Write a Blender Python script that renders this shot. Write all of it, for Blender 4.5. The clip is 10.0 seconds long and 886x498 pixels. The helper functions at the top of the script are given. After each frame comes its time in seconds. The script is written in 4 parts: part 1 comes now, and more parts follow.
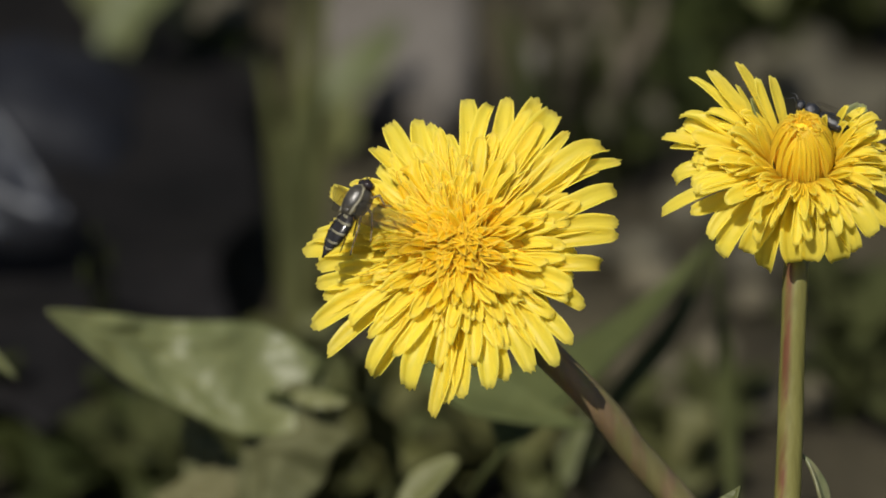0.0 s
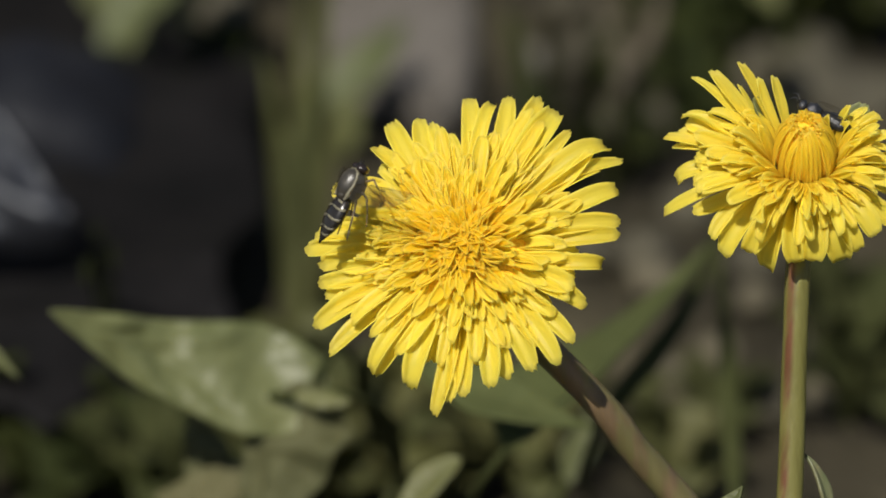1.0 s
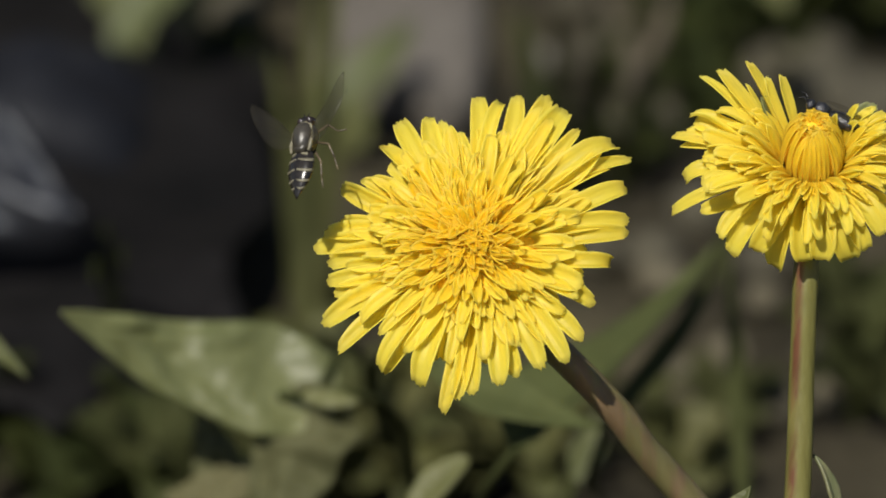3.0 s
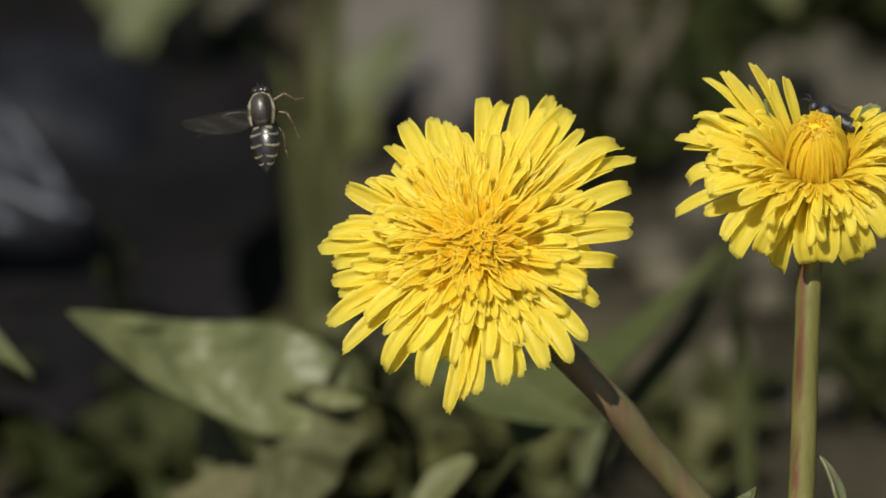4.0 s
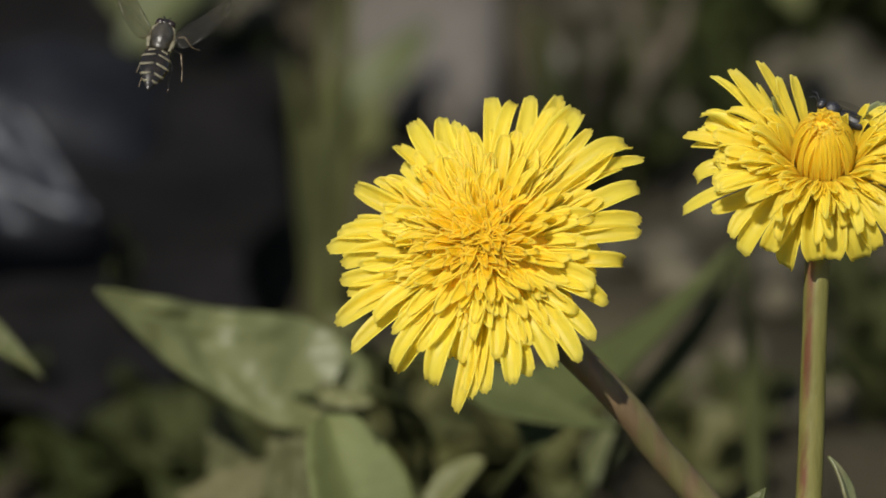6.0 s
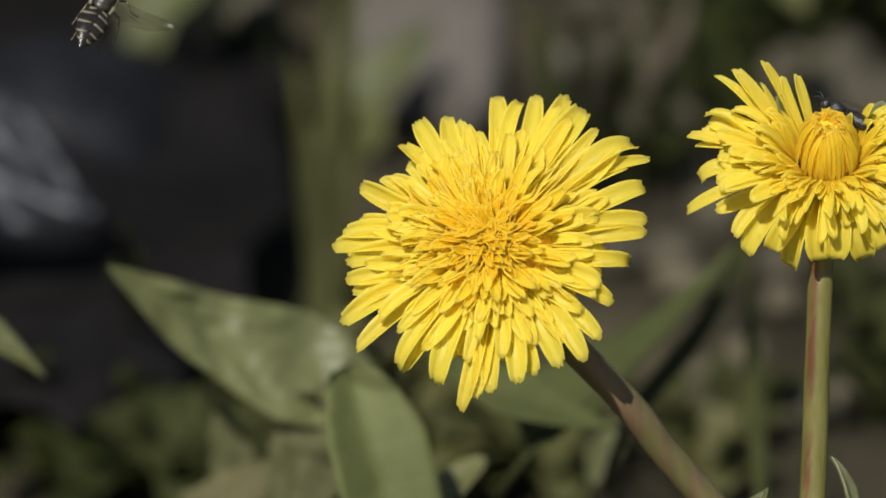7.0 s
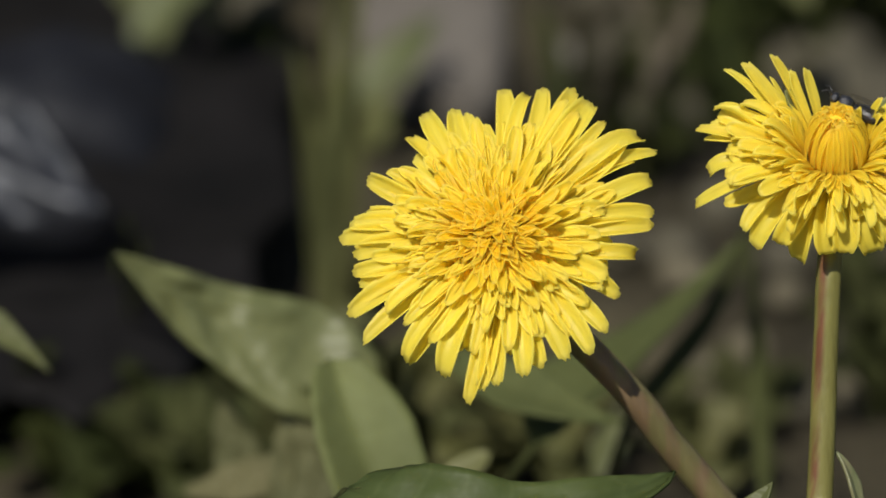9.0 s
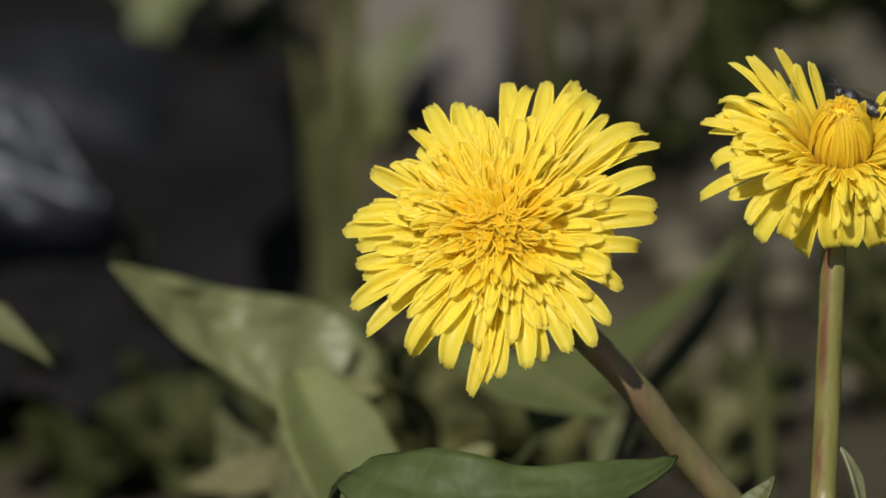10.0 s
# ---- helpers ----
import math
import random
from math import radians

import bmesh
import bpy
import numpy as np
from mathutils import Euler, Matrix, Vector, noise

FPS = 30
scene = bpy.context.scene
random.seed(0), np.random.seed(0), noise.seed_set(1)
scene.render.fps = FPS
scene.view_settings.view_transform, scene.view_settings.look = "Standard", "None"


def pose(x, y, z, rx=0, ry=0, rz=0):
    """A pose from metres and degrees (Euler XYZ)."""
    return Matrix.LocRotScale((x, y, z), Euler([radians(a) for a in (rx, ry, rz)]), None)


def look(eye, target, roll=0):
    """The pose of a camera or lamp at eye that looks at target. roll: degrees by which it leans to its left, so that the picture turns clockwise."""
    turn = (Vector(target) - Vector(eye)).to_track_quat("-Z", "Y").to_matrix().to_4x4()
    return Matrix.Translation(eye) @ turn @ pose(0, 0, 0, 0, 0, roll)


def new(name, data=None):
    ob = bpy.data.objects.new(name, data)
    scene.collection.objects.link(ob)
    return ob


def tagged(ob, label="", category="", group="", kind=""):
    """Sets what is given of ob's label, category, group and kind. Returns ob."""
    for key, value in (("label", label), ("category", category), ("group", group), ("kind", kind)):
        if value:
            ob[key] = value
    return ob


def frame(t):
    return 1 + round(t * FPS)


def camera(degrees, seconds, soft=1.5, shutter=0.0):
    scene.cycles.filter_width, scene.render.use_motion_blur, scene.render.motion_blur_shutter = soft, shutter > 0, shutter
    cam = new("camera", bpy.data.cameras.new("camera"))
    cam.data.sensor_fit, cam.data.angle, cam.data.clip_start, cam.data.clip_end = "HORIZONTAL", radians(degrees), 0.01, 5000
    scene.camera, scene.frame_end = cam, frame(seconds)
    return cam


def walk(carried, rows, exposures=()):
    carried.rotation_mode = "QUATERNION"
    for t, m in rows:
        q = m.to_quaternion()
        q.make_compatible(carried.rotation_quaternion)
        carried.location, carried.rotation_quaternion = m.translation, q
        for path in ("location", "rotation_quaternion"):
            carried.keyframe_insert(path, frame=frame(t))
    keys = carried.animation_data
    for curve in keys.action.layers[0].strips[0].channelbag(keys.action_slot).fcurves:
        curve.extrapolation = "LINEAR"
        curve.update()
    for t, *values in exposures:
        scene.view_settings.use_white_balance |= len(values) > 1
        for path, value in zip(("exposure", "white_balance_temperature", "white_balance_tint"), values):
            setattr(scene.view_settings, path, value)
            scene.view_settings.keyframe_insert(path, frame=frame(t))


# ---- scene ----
cam = camera(15.66, 10.0, soft=1.75, shutter=0.0)
cam.data.dof.use_dof = True
cam.data.dof.focus_distance = 0.398
cam.data.dof.aperture_fstop = 16.0
walk(cam, [
    (0, pose(0.0000, -0.3709, 0.2998, 68.000, 0, -0.363)),
    (0.5, pose(0.0000, -0.3709, 0.2998, 68.000, 0, -0.341)),
    (1, pose(0.0000, -0.3709, 0.2998, 67.995, 0, -0.314)),
    (1.5, pose(0.0000, -0.3709, 0.2998, 67.990, 0, -0.287)),
    (2, pose(0.0000, -0.3709, 0.2998, 67.985, 0, -0.244)),
    (2.5, pose(0.0000, -0.3709, 0.2998, 67.985, 0, -0.201)),
    (4, pose(0.0000, -0.3709, 0.2998, 68.000, 0, -0.049)),
    (4.5, pose(0.0000, -0.3709, 0.2998, 68.000, 0, 0.000)),
    (5, pose(0.0000, -0.3709, 0.2998, 68.005, 0, 0.052)),
    (5.5, pose(0.0000, -0.3709, 0.2998, 68.005, 0, 0.103)),
    (7, pose(0.0000, -0.3709, 0.2998, 68.005, 0, 0.190)),
    (7.5, pose(0.0000, -0.3709, 0.2998, 68.000, 0, 0.217)),
    (8, pose(0.0000, -0.3709, 0.2998, 67.975, 0, 0.238)),
    (8.5, pose(0.0000, -0.3709, 0.2998, 67.945, 0, 0.255)),
    (9, pose(0.0000, -0.3709, 0.2998, 67.900, 0, 0.271)),
    (9.5, pose(0.0000, -0.3709, 0.2998, 67.839, 0, 0.282)),
    (10, pose(0.0000, -0.3709, 0.2998, 67.794, 0, 0.314)),
])

# ---- light ----
SUN_ELEVATION, SUN_TURN = 49.0, -23.0        # degrees; turn from behind the viewer towards the left
sun_way = Vector((math.sin(radians(SUN_TURN)) * math.cos(radians(SUN_ELEVATION)),
                  -math.cos(radians(SUN_TURN)) * math.cos(radians(SUN_ELEVATION)),
                  math.sin(radians(SUN_ELEVATION))))
world = bpy.data.worlds.new("world")
scene.world = world
world.use_nodes = True
wn = world.node_tree.nodes
sky = wn.new("ShaderNodeTexSky")
sky.sky_type = "NISHITA"
sky.sun_disc = False
sky.sun_elevation = radians(SUN_ELEVATION)
sky.sun_rotation = math.atan2(sun_way.x, sun_way.y)
world.node_tree.links.new(sky.outputs[0], wn["Background"].inputs[0])
wn["Background"].inputs[1].default_value = 0.062
sun_lamp = bpy.data.lights.new("sun", "SUN")
sun_lamp.energy, sun_lamp.angle, sun_lamp.color = 4.3, radians(0.5), (1.0, 0.95, 0.86)
new("sun", sun_lamp).matrix_world = look(sun_way * 5, (0, 0, 0))
scene.view_settings.exposure = 0.22


# ---- materials ----
class Mat:
    """A node material with a principled shader and a few short ways to wire it."""

    def __init__(self, name, rough=0.6, spec=0.5, metal=0.0):
        self.m = bpy.data.materials.new(name)
        self.m.use_nodes = True
        self.t = self.m.node_tree
        self.b = self.t.nodes["Principled BSDF"]
        self.b.inputs["Roughness"].default_value = rough
        self.b.inputs["Specular IOR Level"].default_value = spec
        self.b.inputs["Metallic"].default_value = metal

    def node(self, kind, **sets):
        n = self.t.nodes.new(kind)
        for k, v in sets.items():
            n.inputs[k.replace("_", " ")].default_value = v
        return n

    def link(self, a, b):
        self.t.links.new(a, b)

    def coords(self, out="Object"):
        return self.node("ShaderNodeTexCoord").outputs[out]

    def noise(self, scale, detail=4.0, vec=None, rough=0.55):
        n = self.node("ShaderNodeTexNoise", Scale=scale, Detail=detail, Roughness=rough)
        self.link(vec if vec is not None else self.coords(), n.inputs["Vector"])
        return n.outputs["Fac"]

    def ramp(self, fac, *stops):
        n = self.t.nodes.new("ShaderNodeValToRGB")
        e = n.color_ramp.elements
        while len(e) < len(stops):
            e.new(0.5)
        for s, (p, c) in zip(e, stops):
            s.position, s.color = p, (*c, 1)
        self.link(fac, n.inputs[0])
        return n.outputs[0]

    def mix(self, fac, a, b, how="MIX"):
        n = self.t.nodes.new("ShaderNodeMix")
        n.data_type, n.blend_type = "RGBA", how
        for v, i in ((fac, 0), (a, 6), (b, 7)):
            if isinstance(v, (float, int)):
                n.inputs[i].default_value = v
            elif isinstance(v, tuple):
                n.inputs[i].default_value = (*v, 1)
            else:
                self.link(v, n.inputs[i])
        return n.outputs[2]

    def colour(self, c):
        self.link(c, self.b.inputs["Base Color"])
        return self

    def bump(self, height, dist, strength=1.0):
        n = self.node("ShaderNodeBump", Strength=strength, Distance=dist)
        self.link(height, n.inputs["Height"])
        self.link(n.outputs[0], self.b.inputs["Normal"])
        return self

    def thin(self, share, colour):
        """Lets part of the light through, as leaves and petals do."""
        tr = self.t.nodes.new("ShaderNodeBsdfTranslucent")
        if isinstance(colour, tuple):
            tr.inputs[0].default_value = (*colour, 1)
        else:
            self.link(colour, tr.inputs[0])
        mx = self.t.nodes.new("ShaderNodeMixShader")
        mx.inputs[0].default_value = share
        self.link(self.b.outputs[0], mx.inputs[1])
        self.link(tr.outputs[0], mx.inputs[2])
        self.link(mx.outputs[0], self.t.nodes["Material Output"].inputs["Surface"])
        return self


def petal_material(name, base, tip, tint, through_light=(1.0, 0.95, 0.40), share=0.68):
    m = Mat(name, rough=0.42, spec=0.4)
    pale = tuple(0.8 * a + 0.2 * b for a, b in zip(tip, (0.98, 0.95, 0.5)))
    uv = m.coords("UV")
    sep = m.node("ShaderNodeSeparateXYZ")
    m.link(uv, sep.inputs[0])
    along = m.ramp(sep.outputs[0], (0.05, base), (0.6, tip), (0.9, tip), (1.0, pale))
    rnd = m.node("ShaderNodeObjectInfo").outputs["Random"]
    shade = m.ramp(rnd, (0.0, (0.93, 0.89, 0.8)), (1.0, (1.0, 1.0, 1.0)))
    rim = m.ramp(sep.outputs[1], (0.0, (1, 1, 1)), (0.10, (0, 0, 0)), (0.90, (0, 0, 0)), (1.0, (1, 1, 1)))
    along = m.mix(m.mix(0.6, rim, (0.0, 0.0, 0.0)), along, pale)
    c = m.mix(1.0, along, shade, "MULTIPLY")
    blot = m.ramp(m.noise(420.0, 3.0), (0.3, tint), (0.62, (1, 1, 1)))
    c = m.mix(0.35, c, blot, "MULTIPLY")
    m.colour(c)
    stripes = m.node("ShaderNodeTexWave", Scale=1.1, Distortion=0.6, Detail=1.0)
    stripes.bands_direction = "Y"
    m.link(uv, stripes.inputs["Vector"])
    m.bump(stripes.outputs["Fac"], 0.0001, 0.35)
    return m.thin(share, m.mix(0.75, c, through_light)).m


MAT_PETAL = petal_material("yellow_petal", (0.98, 0.765, 0.052), (0.96, 0.848, 0.130), (0.955, 0.88, 0.65), share=0.68)
MAT_PETAL_INNER = petal_material("orange_petal", (0.99, 0.64, 0.018), (0.985, 0.735, 0.036), (0.98, 0.94, 0.78), (1.0, 0.92, 0.26), 0.71)
MAT_PETAL_MIDDLE = petal_material("golden_petal", (0.98, 0.70, 0.034), (0.968, 0.81, 0.086), (0.96, 0.91, 0.70), (1.0, 0.94, 0.33), 0.70)
MAT_PETAL_CONE = petal_material("deep_yellow_petal", (0.97, 0.80, 0.09), (0.97, 0.76, 0.05), (0.97, 0.9, 0.7))
MAT_PETAL_BACK = petal_material("grey_green_petal", (0.30, 0.32, 0.12), (0.32, 0.35, 0.17), (0.8, 0.85, 0.7), (0.5, 0.55, 0.3))

_m = Mat("style_thread", 0.6)
_m.colour(_m.ramp(_m.node("ShaderNodeObjectInfo").outputs["Random"], (0.0, (0.55, 0.34, 0.02)), (0.5, (0.78, 0.50, 0.02)), (1.0, (0.95, 0.68, 0.03))))
MAT_STYLE = _m.m

_m = Mat("pollen", 0.8)
_m.colour(_m.ramp(_m.noise(2500.0), (0.3, (0.93, 0.52, 0.02)), (0.7, (0.96, 0.62, 0.03)))).bump(_m.noise(3000.0), 0.0004)
MAT_POLLEN = _m.m


def stem_material(name, low, high, red, streak_at=None):
    m = Mat(name, rough=0.45, spec=0.4)
    mp = m.node("ShaderNodeMapping", Scale=(1.0, 1.0, 0.03))
    m.link(m.coords(), mp.inputs[0])
    streak = m.noise(620.0, 4.0, mp.outputs[0])
    green = m.ramp(m.noise(160.0, 3.0, mp.outputs[0]), (0.3, low), (0.7, high))
    mask = m.ramp(m.noise(330.0, 2.0, mp.outputs[0]), (0.42, (0, 0, 0)), (0.62, (1, 1, 1)))
    if streak_at is not None:
        sep = m.node("ShaderNodeSeparateXYZ")
        m.link(m.coords("UV"), sep.inputs[0])
        band = m.ramp(sep.outputs[0], (streak_at - 0.09, (0, 0, 0)), (streak_at - 0.03, (1, 1, 1)), (streak_at + 0.03, (1, 1, 1)), (streak_at + 0.08, (0, 0, 0)))
        broken = m.ramp(m.noise(420.0, 4.0, mp.outputs[0]), (0.36, (0.15, 0.15, 0.15)), (0.58, (1, 1, 1)))
        mask = m.mix(1.0, band, broken, "MULTIPLY")
    c = m.mix(mask, green, red)
    c = m.mix(0.6, c, m.ramp(streak, (0.3, (0.6, 0.58, 0.5)), (0.65, (1, 1, 1))), "MULTIPLY")
    m.colour(c).bump(streak, 0.0004, 0.6)
    return m.m


MAT_STEM = stem_material("green_stem_with_red_streaks", (0.125, 0.118, 0.029), (0.172, 0.160, 0.046), (0.125, 0.052, 0.026), 0.71)
MAT_STEM_BROWN = stem_material("brownish_stem", (0.106, 0.095, 0.037), (0.136, 0.117, 0.048), (0.136, 0.092, 0.050))
MAT_BRACT = stem_material("green_bract", (0.07, 0.10, 0.025), (0.12, 0.16, 0.05), (0.10, 0.09, 0.03))


def leaf_material(name, dark, light, vein, rough=0.5, share=0.25, spec=0.4):
    m = Mat(name, rough=rough, spec=spec)
    uv = m.coords("UV")
    big = m.ramp(m.noise(55.0, 4.0), (0.3, dark), (0.7, light))
    rnd = m.ramp(m.node("ShaderNodeObjectInfo").outputs["Random"], (0.0, (0.8, 0.85, 0.75)), (1.0, (1.1, 1.05, 1.0)))
    c = m.mix(1.0, big, rnd, "MULTIPLY")
    wave = m.node("ShaderNodeTexWave", Scale=2.2, Distortion=2.5, Detail=2.0)
    m.link(uv, wave.inputs["Vector"])
    lines = m.ramp(wave.outputs["Fac"], (0.0, (1, 1, 1)), (0.06, (0, 0, 0)))
    c = m.mix(m.mix(0.86, lines, (0.0, 0.0, 0.0)), c, vein)
    spots = m.ramp(m.noise(260.0, 5.0), (0.35, (0.75, 0.72, 0.6)), (0.6, (1, 1, 1)))
    c = m.mix(0.35, c, spots, "MULTIPLY")
    m.colour(c)
    h = m.mix(0.15, m.noise(130.0, 3.0), wave.outputs["Color"])
    m.bump(h, 0.0008, 0.7)
    return m.thin(share, c).m


MAT_LEAF = leaf_material("dandelion_leaf", (0.080, 0.092, 0.036), (0.132, 0.142, 0.056), (0.185, 0.195, 0.082), rough=0.55)
MAT_LEAF_PALE = leaf_material("pale_dandelion_leaf", (0.103, 0.112, 0.044), (0.170, 0.174, 0.070), (0.216, 0.220, 0.098))
MAT_LEAF_A = leaf_material("crinkled_dandelion_leaf", (0.116, 0.133, 0.055), (0.186, 0.200, 0.087), (0.230, 0.243, 0.113), rough=0.46, spec=0.5)
MAT_LEAF_LOBE = leaf_material("dull_olive_leaf", (0.078, 0.080, 0.038), (0.135, 0.131, 0.068), (0.18, 0.175, 0.095), rough=0.75, spec=0.2)
MAT_LEAF_B = leaf_material("fresh_green_leaf", (0.104, 0.122, 0.046), (0.162, 0.184, 0.073), (0.196, 0.217, 0.094), rough=0.65, spec=0.25)
MAT_LEAF_C = leaf_material("deep_fresh_green_leaf", (0.044, 0.062, 0.018), (0.074, 0.096, 0.030), (0.115, 0.140, 0.055), rough=0.55, spec=0.3)
# near-black leaf green: shade among the low plants is put into its colour
MAT_LEAF_DARK = leaf_material("shade_darkened_leaf", (0.016, 0.022, 0.006), (0.037, 0.044, 0.010), (0.052, 0.060, 0.016), rough=0.8, spec=0.15)
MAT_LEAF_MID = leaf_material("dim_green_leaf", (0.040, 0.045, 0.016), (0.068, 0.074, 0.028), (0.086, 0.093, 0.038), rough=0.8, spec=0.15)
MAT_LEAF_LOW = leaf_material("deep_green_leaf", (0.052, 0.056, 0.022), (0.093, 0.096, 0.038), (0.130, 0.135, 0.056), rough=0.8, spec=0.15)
# fresh leaf green with the shade behind the open flower put into its colour
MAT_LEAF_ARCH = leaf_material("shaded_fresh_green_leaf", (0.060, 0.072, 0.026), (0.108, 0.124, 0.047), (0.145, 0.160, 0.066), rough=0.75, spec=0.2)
MAT_LEAF_DRY = leaf_material("dry_leaf", (0.062, 0.053, 0.040), (0.108, 0.094, 0.072), (0.12, 0.105, 0.08), rough=0.8, spec=0.2)
MAT_GRASS = leaf_material("grass_blade", (0.062, 0.065, 0.019), (0.108, 0.108, 0.035), (0.124, 0.125, 0.043), rough=0.6)
MAT_MIDRIB = stem_material("pale_midrib", (0.12, 0.135, 0.06), (0.17, 0.18, 0.085), (0.15, 0.14, 0.07))

_m = Mat("garden_soil", 0.95, 0.2)
_big = _m.ramp(_m.noise(9.0, 6.0), (0.38, (0.019, 0.017, 0.011)), (0.50, (0.054, 0.047, 0.031)), (0.64, (0.108, 0.095, 0.061)))
_fine = _m.ramp(_m.noise(240.0, 6.0), (0.3, (0.550, 0.546, 0.430)), (0.7, (1.1, 1.05, 1.0)))
_m.colour(_m.mix(1.0, _big, _fine, "MULTIPLY")).bump(_m.mix(0.5, _m.noise(120.0, 8.0), _m.noise(600.0, 5.0)), 0.004, 1.0)
MAT_SOIL = _m.m


def stone_material(name, a, b):
    m = Mat(name, 0.85, 0.3)
    c = m.ramp(m.noise(40.0, 6.0), (0.3, a), (0.7, b))
    c = m.mix(0.6, c, m.ramp(m.noise(420.0, 5.0), (0.35, (0.6, 0.58, 0.55)), (0.65, (1, 1, 1))), "MULTIPLY")
    m.colour(c).bump(m.noise(350.0, 6.0), 0.001, 0.8)
    return m.m


MAT_STONE = stone_material("pale_stone", (0.105, 0.092, 0.078), (0.165, 0.150, 0.130))
MAT_PEBBLE = stone_material("pinkish_pebble", (0.082, 0.072, 0.047), (0.150, 0.132, 0.087))
MAT_CLOD = stone_material("earth_clod", (0.046, 0.041, 0.028), (0.105, 0.095, 0.064))

_m = Mat("black_plastic_film", 0.6, 0.06)
_m.colour(_m.ramp(_m.noise(30.0, 3.0), (0.3, (0.005, 0.005, 0.005)), (0.7, (0.012, 0.011, 0.011)))).bump(_m.noise(60.0, 4.0), 0.004, 0.6)
MAT_PLASTIC = _m.m
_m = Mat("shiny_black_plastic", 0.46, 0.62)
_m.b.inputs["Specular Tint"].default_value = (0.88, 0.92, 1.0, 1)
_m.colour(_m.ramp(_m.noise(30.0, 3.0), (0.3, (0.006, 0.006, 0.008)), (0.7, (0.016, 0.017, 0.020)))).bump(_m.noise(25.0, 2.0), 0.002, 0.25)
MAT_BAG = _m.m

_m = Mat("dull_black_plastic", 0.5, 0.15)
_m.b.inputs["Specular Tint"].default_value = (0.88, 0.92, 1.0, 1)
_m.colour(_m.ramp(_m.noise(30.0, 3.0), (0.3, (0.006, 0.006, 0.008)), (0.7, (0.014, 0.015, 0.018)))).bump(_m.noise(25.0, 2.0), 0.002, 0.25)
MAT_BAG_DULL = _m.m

# dark boards for the added, unseen screen that cuts sky reflections
_m = Mat("sky_blocker_boards", 0.8, 0.2)
_mp = _m.node("ShaderNodeMapping", Scale=(1.0, 1.0, 0.06))
_m.link(_m.coords(), _mp.inputs[0])
_m.colour(_m.ramp(_m.noise(40.0, 5.0, _mp.outputs[0]), (0.3, (0.03, 0.026, 0.02)), (0.7, (0.07, 0.058, 0.045))))
MAT_SKY_BLOCKER = _m.m

# the hoverfly's body
_m = Mat("bronze_black_thorax", 0.32, 0.6)
_m.colour(_m.ramp(_m.noise(900.0), (0.3, (0.022, 0.019, 0.014)), (0.7, (0.06, 0.052, 0.038)))).bump(_m.noise(4000.0), 0.0001, 0.4)
MAT_THORAX = _m.m
_m = Mat("greyish_yellow_cuticle", 0.5, 0.5)
_m.colour(_m.ramp(_m.noise(1200.0), (0.3, (0.09, 0.08, 0.05)), (0.7, (0.22, 0.20, 0.13))))
MAT_FLY_PALE = _m.m
_m = Mat("black_glossy_cuticle", 0.24, 0.5)
_m.colour(_m.ramp(_m.noise(1000.0), (0.3, (0.008, 0.007, 0.006)), (0.7, (0.022, 0.018, 0.014))))
MAT_FLY_BLACK = _m.m
_m = Mat("dark_compound_eye", 0.25, 0.6)
_m.colour(_m.ramp(_m.noise(1500.0), (0.3, (0.012, 0.008, 0.007)), (0.7, (0.03, 0.018, 0.014)))).bump(_m.noise(9000.0), 0.00005, 0.5)
MAT_EYE = _m.m
_m = Mat("brown_leg", 0.4, 0.5)
_m.colour(_m.ramp(_m.noise(900.0), (0.35, (0.04, 0.03, 0.02)), (0.65, (0.16, 0.12, 0.07))))
MAT_LEG = _m.m
_m = Mat("clear_wing_membrane", 0.28, 0.3)
_m.colour(_m.ramp(_m.noise(700.0), (0.3, (0.035, 0.032, 0.026)), (0.7, (0.06, 0.056, 0.048)))).bump(_m.noise(900.0, 2.0), 0.0002, 0.3)
_tr = _m.t.nodes.new("ShaderNodeBsdfTransparent")
_tr.inputs[0].default_value = (0.93, 0.92, 0.88, 1)
_mx = _m.t.nodes.new("ShaderNodeMixShader")
_mx.inputs[0].default_value = 0.15
_m.link(_tr.outputs[0], _mx.inputs[1])
_m.link(_m.b.outputs[0], _mx.inputs[2])
_m.link(_mx.outputs[0], _m.t.nodes["Material Output"].inputs["Surface"])
MAT_WING = _m.m
_m = Mat("dusty_grey_black_cuticle", 0.35, 0.6)
_m.colour(_m.ramp(_m.noise(1100.0), (0.3, (0.008, 0.008, 0.009)), (0.7, (0.035, 0.035, 0.040)))).bump(_m.noise(2500.0), 0.0002, 0.8)
MAT_BEE = _m.m


# ---- building helpers ----
rng = random.Random(7)


def finish(bm, name, material, smooth=True, uv=False):
    me = bpy.data.meshes.new(name)
    bm.to_mesh(me)
    bm.free()
    me.materials.append(material)
    if smooth:
        me.polygons.foreach_set("use_smooth", [True] * len(me.polygons))
    return me


def part(name, bm, material, parent, label="", smooth=True):
    ob = new(name, finish(bm, name, material, smooth) if isinstance(bm, bmesh.types.BMesh) else bm)
    ob.parent = parent
    return tagged(ob, label)


